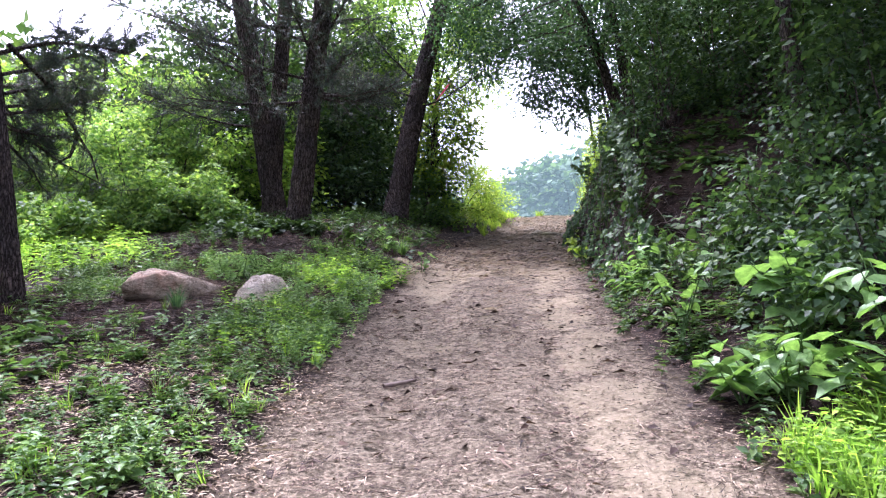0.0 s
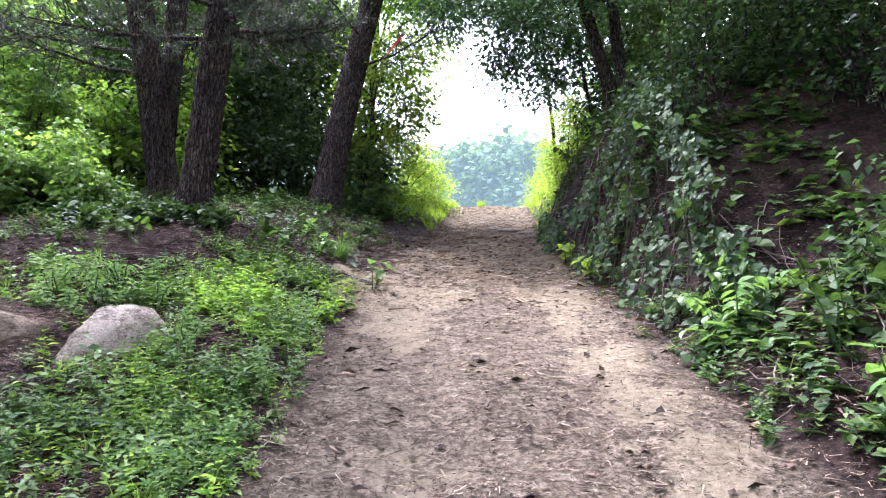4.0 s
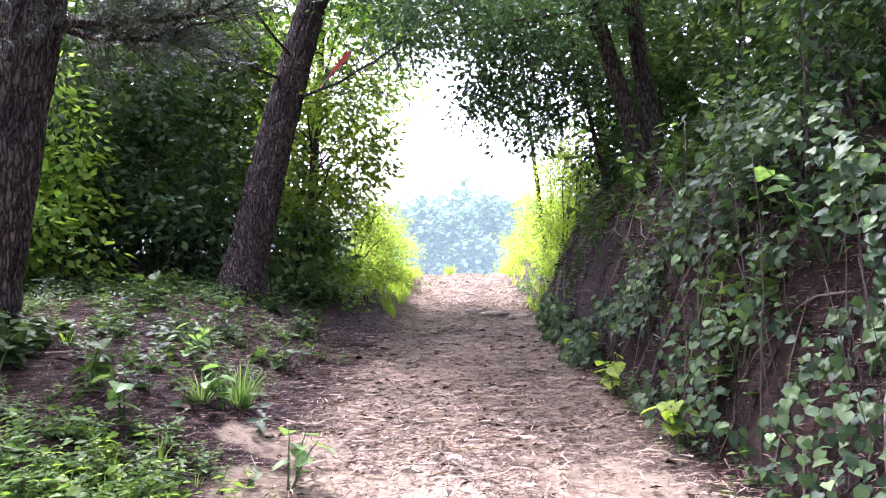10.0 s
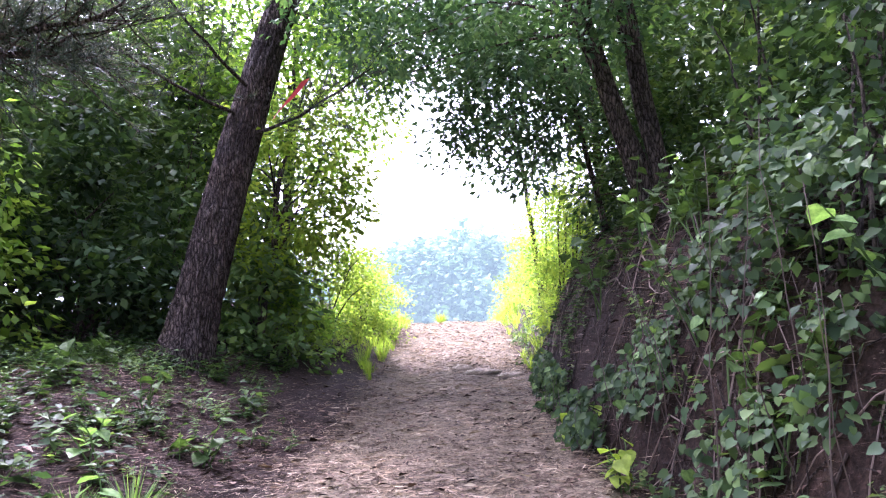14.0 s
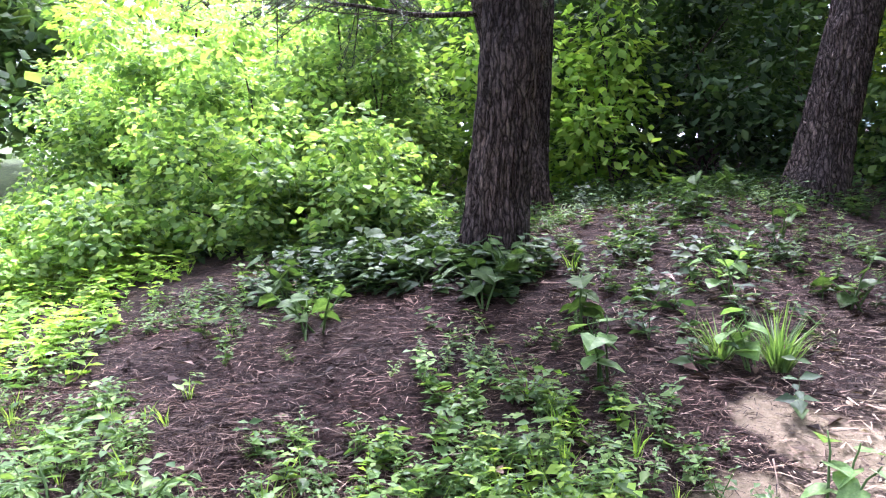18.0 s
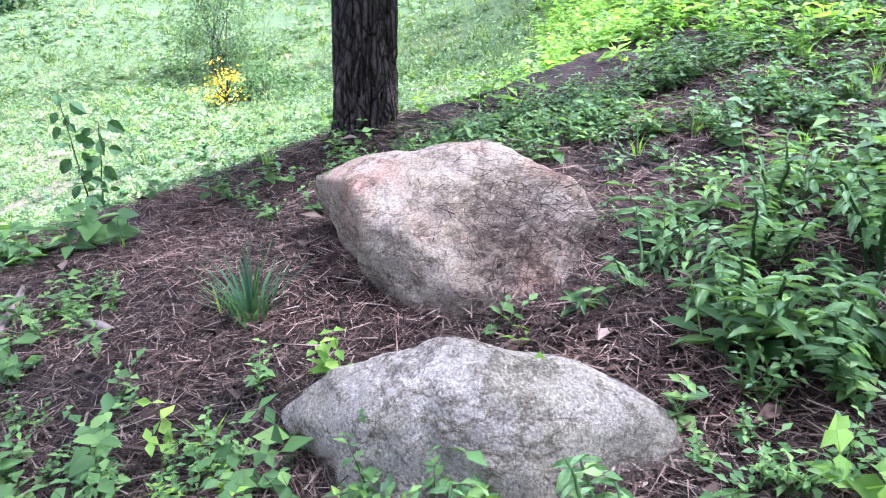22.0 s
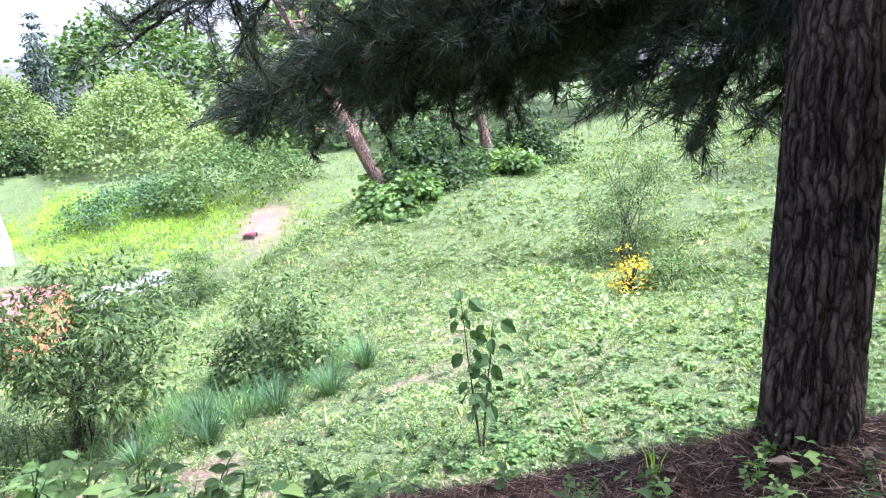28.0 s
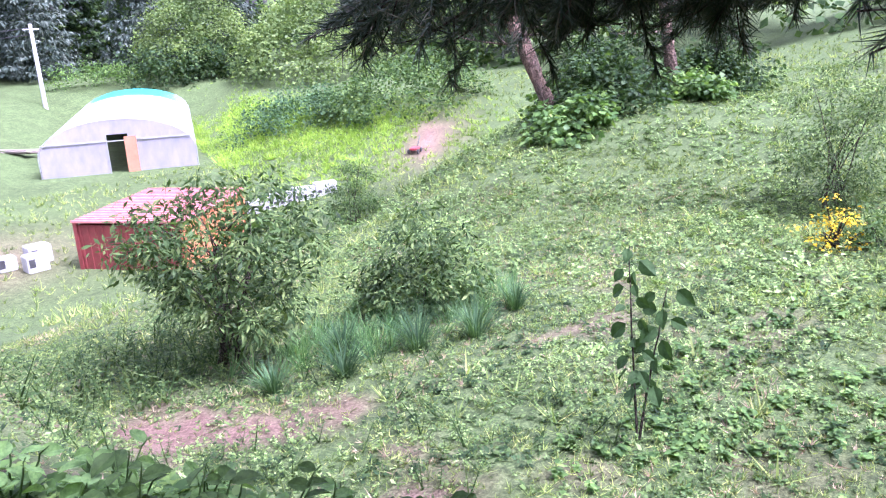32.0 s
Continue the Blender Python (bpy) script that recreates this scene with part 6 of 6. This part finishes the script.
for k, (x, y) in enumerate(((-1.55, 15.6), (-0.4, 13.6), (-0.75, 12.3), (-2.0, 11.9), (-1.7, 14.9), (-3.2, 11.6), (-1.25, 11.6), (-1.0, 13.1), (-1.55, 12.0), (-0.3, 11.3), (-0.95, 14.3))):
    leafy_plant("seedling", x, y, 3, 3, 0.12, DARK_HEART if k not in (2, 6, 7, 9) else FRESH_HEART, "broad-leaved seedling in the litter", 430 + k, 0.32, 0.22, pair=False, group="seedlings under the pines")
# slender sapling on the slope
SAP_LEAF = leaf_mesh(FINE, 0.68, leaf_mat("dull_dark_leaves", [(0, (0.03, 0.065, 0.025)), (1, (0.06, 0.12, 0.04))], 0.25, 0.6, 3.0))
SAP = thing("sapling", -8.47, 4.52, gz(-8.47, 4.52), "slender two-stemmed sapling with broad dark leaves on the slope", "sapling")
SAP_INV = SAP.matrix_basis.inverted()
gs = np.random.default_rng(444)
for (ax, ay), h_, n_ in (((0.06, -0.15), 1.95, 22), ((-0.08, 0.16), 1.55, 20)):
    base = np.array([-8.47, 4.52, gz(-8.47, 4.52) - 0.05])
    P = bend(base, base + np.array([ax, ay, h_ + 0.05]), 0.03, 12, 0.012, gs)
    soup("stem", *tube(P, np.linspace(0.014, 0.004, 12), 6), BARK_GREY, SAP, True)
    for k in range(n_):
        f = (0.3 + 0.7 * (k + 0.6) / n_) * 11
        q = min(int(f), 10)
        p = P[q] + (P[q + 1] - P[q]) * (f - q)
        b = 2.4 * k + gs.normal(0, 0.3)
        e = p + np.array([math.cos(b), math.sin(b), 0.25]) * gs.uniform(0.04, 0.11)
        soup("leaf_stalk", *tube(bend(p, e, 0.01, 4), np.full(4, 0.003), 4), LEAF_MID, SAP, True)
        d = Vector((math.cos(b), math.sin(b), -0.75 + gs.normal(0, 0.4))).normalized()
        xa = d.cross(Vector((1.6 + gs.normal(0, 0.7), -0.3 + gs.normal(0, 0.7), 1))).normalized()
        ob = new("leaf", SAP_LEAF)
        ob.parent, ob.matrix_parent_inverse = SAP, SAP_INV
        ob.matrix_basis = Matrix.Translation(e) @ Matrix((xa, d, xa.cross(d))).transposed().to_4x4() @ Matrix.Scale(0.185 * gs.uniform(0.6, 1.15), 4)

# red ribbon hanging from a branch
RIBBON = plain_mat("red_ribbon", (0.6, 0.05, 0.06), (0.75, 0.1, 0.1), 6, 0.5, relief=0)
V, F = [], []
for k in range(9):
    t_ = k / 8
    c = np.array([0.3 - 0.32 * t_, 15.15 + 0.03 * math.sin(6 * t_), 5.85 - 0.42 * t_])
    w_ = np.array([0.042 * math.cos(1.5 * t_), 0.03 * math.sin(1.5 * t_), 0.02])
    V += [c - w_, c + w_]
    if k:
        F.append((2 * k - 2, 2 * k - 1, 2 * k + 1, 2 * k))
tagged(soup("ribbon", np.array(V), np.array(F), RIBBON), "red marker ribbon hanging from a pine branch", "ribbon")


# ---- clumps, stick and pale stone ----
def clump(x, y, n, length, width, mat, label, seed, lean_=0.8):
    g_ = np.random.default_rng(seed)
    v, f = tuft(g_, n, width / length, lean_)
    ob = soup("grass_clump", v * length + np.array([x, y, gz(x, y) - 0.02]), f, mat)
    return tagged(ob, label, "grass", "grass clumps")


clump(-2.76, 7.78, 60, 0.34, 0.012, LEAF_BLUE, "dark blue-green grass clump beside the boulders", 501)
clump(-0.66, 12.45, 110, 0.42, 0.01, LEAF_WEED, "arching bright grass clump on the verge", 502, 1.2)
clump(-0.9, 12.3, 70, 0.3, 0.01, LEAF_WEED, "arching bright grass clump on the verge", 503, 1.3)
clump(3.5, 26.3, 120, 0.4, 0.02, LEAF_YELLOW, "sunlit yellow-green grass clump on the crest of the path", 505, 1.1)
clump(-2.0, 5.25, 80, 0.3, 0.008, LITTER, "dry straw-coloured grass clump on the verge", 504, 1.5)
for k, (x, y, s_) in enumerate(((-8.4, 0.2, 0.7), (-7.6, -0.3, 0.6), (-9.6, 0.4, 0.8), (-10.4, 0.8, 0.8), (-9.0, -0.6, 0.7), (-11.6, 0.6, 0.7))):
    clump(x, y, 160, s_, 0.016, LEAF_BLUE, "long blue-green grass between the young trees", 510 + k, 1.1)
LONG_GRASS = leaf_mat("long_blue_green_grass", [(0, (0.06, 0.14, 0.06)), (0.6, (0.13, 0.26, 0.11)), (1, (0.24, 0.38, 0.17))], 0.4, 0.5, 0.6)
lay("long_grass", [tuft(gw, 16, 0.03, 0.9) for _ in range(6)], spread(900, -13.5, -7.6, -3.4, 1.4, lambda x, y: np.clip(1.4 * blob(x, y, -10.4, -0.5, 1.5, 0.6) + 1.2 * blob(x, y, -9.2, -1.2, 1.0, 0.5) + blob(x, y, -11.6, -1.2, 1.2, 0.7), 0, 1)), 0.5, LONG_GRASS, "long blue-green grass between the young trees", g=gw, tilt=0.3)
lay("broad_meadow_weeds", [herb(gw, 3, 3, 0.55, 0.75, HEART) for _ in range(6)], spread(900, -13.5, -6.2, 3.8, 8.6, lambda x, y: meadow_keep(x, y) * (0.15 + 0.85 * step(fbm(x, y, 0.8, 85), 0.45, 0.65))), 0.13, LEAF_WEED, "broad-leaved weeds in the meadow below the pine", g=gw)
STALK = [herb(gw, 2, 6, 0.12, 0.45, FLAKE) for _ in range(6)]
lay("meadow_stalks", STALK, spread(220, -8.4, -4.6, -4.6, -1.4, lambda x, y: step(brow_x(y) - x, 0.8, 1.8) * step(fbm(x, y, 0.9, 74), 0.35, 0.55)), 0.8, LEAF_PEACH, "tall thin weeds at the foot of the slope", g=gw, tilt=0.1)
lay("meadow_stalks", STALK, spread(120, -9.5, -4.8, -1.0, 4.5, meadow_keep), 0.5, LEAF_PEACH, "thin dry stalks in the meadow", g=gw, tilt=0.1)
for k, (x, y) in enumerate(((-3.65, 4.5), (-3.75, 4.75), (-3.85, 4.3), (-3.95, 4.95), (-4.15, 4.7), (-4.2, 5.2), (-4.45, 5.05), (-4.55, 5.5), (-4.95, 5.75), (-5.0, 5.3), (-3.5, 4.1))):
    leafy_plant("broad_weed", x, y, 5, 4, 0.12, DARK_OVATE if k % 2 else FRESH_OVATE, "broad-leaved weed with dark green leaves on the brow", 450 + k, 0.42, 0.22, pair=False, group="broad weeds on the brow", droop=0.1, tip=0.6)
SHELF_LEAF = leaf_mesh(FINE, 0.33, leaf_mat("grey_green_leaves", [(0, (0.11, 0.2, 0.085)), (1, (0.23, 0.36, 0.16))], 0.35, 0.45, 3.0))
for k, (x, y, n, h) in enumerate(((-1.6, 8.45, 6, 0.2), (-1.62, 8.75, 5, 0.18), (-2.3, 9.2, 7, 0.24), (-2.5, 9.35, 7, 0.26), (-2.55, 9.0, 5, 0.2), (-2.35, 9.6, 7, 0.26), (-2.05, 9.35, 6, 0.22), (-2.8, 9.5, 6, 0.24), (-2.2, 9.9, 6, 0.24), (-1.9, 9.7, 5, 0.2), (-2.6, 9.85, 5, 0.22))):
    leafy_plant("lance_leaved_weed", x, y, n, 6, 0.062, SHELF_LEAF, "grey-green lance-leaved weed beside the boulders", 490 + k, h, 0.2, pair=True, group="weeds round the boulders", droop=0.15, tip=0.4)
gc = np.random.default_rng(460)
for k in range(13):
    y = (6.6 if k < 3 else 8.2) + 0.55 * k
    x = float(path_x(np.array(y)) + path_half(np.array(y))) + 0.35 + 0.55 * gc.random()
    leafy_plant("round_leaved_creeper", x, y, 5, 5, 0.105, DARK_HEART if k % 5 else FRESH_HEART, "round-leaved creeper climbing the earth bank", 470 + k, 0.75, 0.5, pair=False, group="creepers on the bank", droop=0.35, tip=0.5)

MID_HEART = leaf_mesh(HEART, 0.95, leaf_mat("creeper_leaves", [(0, (0.05, 0.105, 0.038)), (1, (0.12, 0.2, 0.065))], 0.4, 0.55, 3.0))


FACES = {}


def bank_face(y, h):
    """How far east the bank's face stands, h above the path."""
    key = (round(y / 0.06), round(h / 0.06))
    if key in FACES:
        return FACES[key]
    X = np.linspace(0, 4, 160) + float(path_x(np.array(y)) + path_half(np.array(y)))
    up = ground_z(X, np.full(160, y), False) - float(path_z(np.array(y)))
    i = np.nonzero(up >= h)[0]
    FACES[key] = X[i[0]] if len(i) else X[0] + 1.2
    return FACES[key]


def creeper_curtain(y0, y1, high, seed):
    """Creepers that climb and hang before the earth bank."""
    g_ = np.random.default_rng(seed)
    x0 = bank_face((y0 + y1) / 2, 0.1)
    top = thing("round_leaved_creeper", x0, (y0 + y1) / 2, gz(x0, (y0 + y1) / 2), "round-leaved creeper hanging before the earth bank", "plant", "creepers on the bank")
    inv = top.matrix_basis.inverted()

    def place():
        y, h = g_.uniform(y0, y1), high * g_.random() ** 0.8
        out = 0.06 + 0.36 * float(fbm(np.array(y * 1.0), np.array(h * 1.0), 0.5, 88)) * (1 - 0.3 * h / high)
        return np.array([min(bank_face(y, h), bank_face(y, 0.1) + 0.45) - out, y, float(path_z(np.array(y))) + h])
    for k in range(3):
        a, b = place(), place()
        a[2] = float(path_z(np.array(a[1]))) + 0.05
        b[2] = a[2] + high * g_.uniform(0.6, 1)
        soup("stem", *tube(bend(a, b, 0.1, 9, 0.03, g_), np.linspace(0.005, 0.002, 9), 5), STEM, top, True)
    P = np.array([place() for k in range(260)])
    P[::2, 0] += 0.1
    P = P[fbm(P[:, 1], P[:, 2], 0.5, 87) > 0.43]
    D = np.array([-0.5, -0.2, -0.7]) + g_.normal(0, 0.45, P.shape)
    N = np.array([-0.8, -0.4, 0.7]) + g_.normal(0, 0.35, P.shape)
    small = g_.uniform(0.035, 0.08, len(P))
    tagged(soup("small_leaves", *leaves(P[::2], D[::2], N[::2], small[::2], small[::2] * 0.9, HEART), LEAF_DARK, top), kind="stuff")
    tagged(soup("small_leaves", *leaves(P[1::2], D[1::2], N[1::2], small[1::2], small[1::2] * 0.9, HEART), LEAF_DARK, top), kind="stuff")
    for k in range(34):
        p = place()
        if float(fbm(p[1:2], p[2:3], 0.5, 87)[0]) < 0.46:
            continue
        d = Vector((-0.5 + g_.normal(0, 0.35), -0.2 + g_.normal(0, 0.35), -0.7 + g_.normal(0, 0.3))).normalized()
        xa = d.cross(Vector((-0.8 + g_.normal(0, 0.3), -0.4 + g_.normal(0, 0.3), 0.7))).normalized()
        ob = new("leaf", FRESH_HEART if k % 13 == 0 else (MID_HEART if k % 4 == 1 else DARK_HEART))
        ob.parent, ob.matrix_parent_inverse = top, inv
        ob.matrix_basis = Matrix.Translation(p) @ Matrix((xa, d, xa.cross(d))).transposed().to_4x4() @ Matrix.Scale(g_.uniform(0.05, 0.1), 4)


STEM = plain_mat("brown_creeper_stem", (0.03, 0.022, 0.015), (0.085, 0.062, 0.042), 9, 0.8)
for k in range(12):
    creeper_curtain(8.4 + 0.44 * k, 8.95 + 0.44 * k, (0.7, 1.0, 1.4, 1.7, 2.0, 2.2, 2.3, 2.2, 2.0, 1.7, 1.1, 0.7)[k], 700 + k)
for k in range(6):
    creeper_curtain(13.6 + 0.6 * k, 14.3 + 0.6 * k, 0.45, 720 + k)
for k, (x, y) in enumerate(((-2.85, 12.05), (-2.5, 12.0), (-3.1, 12.35), (-2.05, 12.3), (-2.72, 11.3))):
    leafy_plant("ivy_plant", x, y, 5, 4, 0.1, DARK_HEART if k < 3 else MID_HEART, "dark ivy at the foot of the pine", 740 + k, 0.3, 0.3, pair=False, group="ivy round the pine", droop=0.2, tip=0.5)

STICK = plain_mat("pale_barkless_wood", (0.12, 0.088, 0.066), (0.22, 0.165, 0.13), 8, 0.8, stretch=(1, 5, 1))
for q in ([(-2.72, 10.14, 0), (-2.86, 10.31, 0), (-3.0, 10.43, 0)], [(-2.8, 7.28, 0), (-2.88, 7.2, 0), (-2.94, 7.08, 0)], [(-2.9, 6.8, 0), (-3.3, 6.7, 0)], [(-0.5, 6.0, 0), (-0.25, 6.15, 0)]):
    P = np.array(q, float)
    P[:, 2] = ground_z(P[:, 0], P[:, 1]) + 0.02
    tagged(soup("stick", *tube(P, np.linspace(0.02, 0.013, len(P)), 8), STICK, None, True), "pale barkless stick lying in the litter", "stick", "fallen sticks")
for k, (x, y, r_) in enumerate(((2.68, 18.5, 0.28), (3.0, 18.2, 0.2), (2.45, 18.8, 0.16))):
    z_ = gz(x, y)
    rock("flat_stone", [(x - r_, y - r_ * 0.6, z_ + 0.02), (x + r_, y - r_ * 0.5, z_ + 0.03), (x + r_ * 0.8, y + r_ * 0.7, z_ + 0.05), (x - r_ * 0.7, y + r_ * 0.6, z_ + 0.05), (x, y, z_ + 0.07),
                        (x - r_, y - r_ * 0.6, z_ - 0.06), (x + r_, y + r_ * 0.6, z_ - 0.06)], 30 + k, ROCK_GREY, "pale flat stone in the path", fine=4)

# ---- roots and dead stems on the earth bank ----
gb = np.random.default_rng(91)
roots = []
for k in range(420):
    y = gb.uniform(7.5, 18.5)
    x = float(path_x(np.array(y)) + path_half(np.array(y))) + gb.uniform(0.3, 1.5)
    n_ = 7
    X = x - np.linspace(0, gb.uniform(0.15, 0.6), n_) + gb.normal(0, 0.03, n_).cumsum()
    Y = y + np.linspace(0, gb.normal(0, 0.5), n_) + gb.normal(0, 0.03, n_).cumsum()
    Z = ground_z(X, Y) + 0.02 + 0.06 * np.abs(np.sin(np.linspace(0, 3, n_))) * gb.random()
    roots.append(tube(np.stack([X, Y, Z], -1), np.linspace(0.007, 0.002, n_) * gb.uniform(0.5, 1.4), 5))
tagged(soup("bank_roots", *join(roots[::2] + roots[3::4]), BARK_GREY, None, True), "thin bare roots and dead stems on the earth bank", "roots", kind="stuff")
tagged(soup("dead_vines", *join(roots[1::4]), STICK, None, True), "pale dead vines hanging down the earth bank", "vines", kind="stuff")
flat_litter("bank_litter", 26000, (2.0, 4.6, 6.5, 19), lambda x, y: step(off_path(x, y), 0.05, 0.3) * (1 - step(off_path(x, y), 1.6, 2.4)), 0.09, 0.012, FLAKE, LITTER, "dead leaves and stems caught on the earth bank")
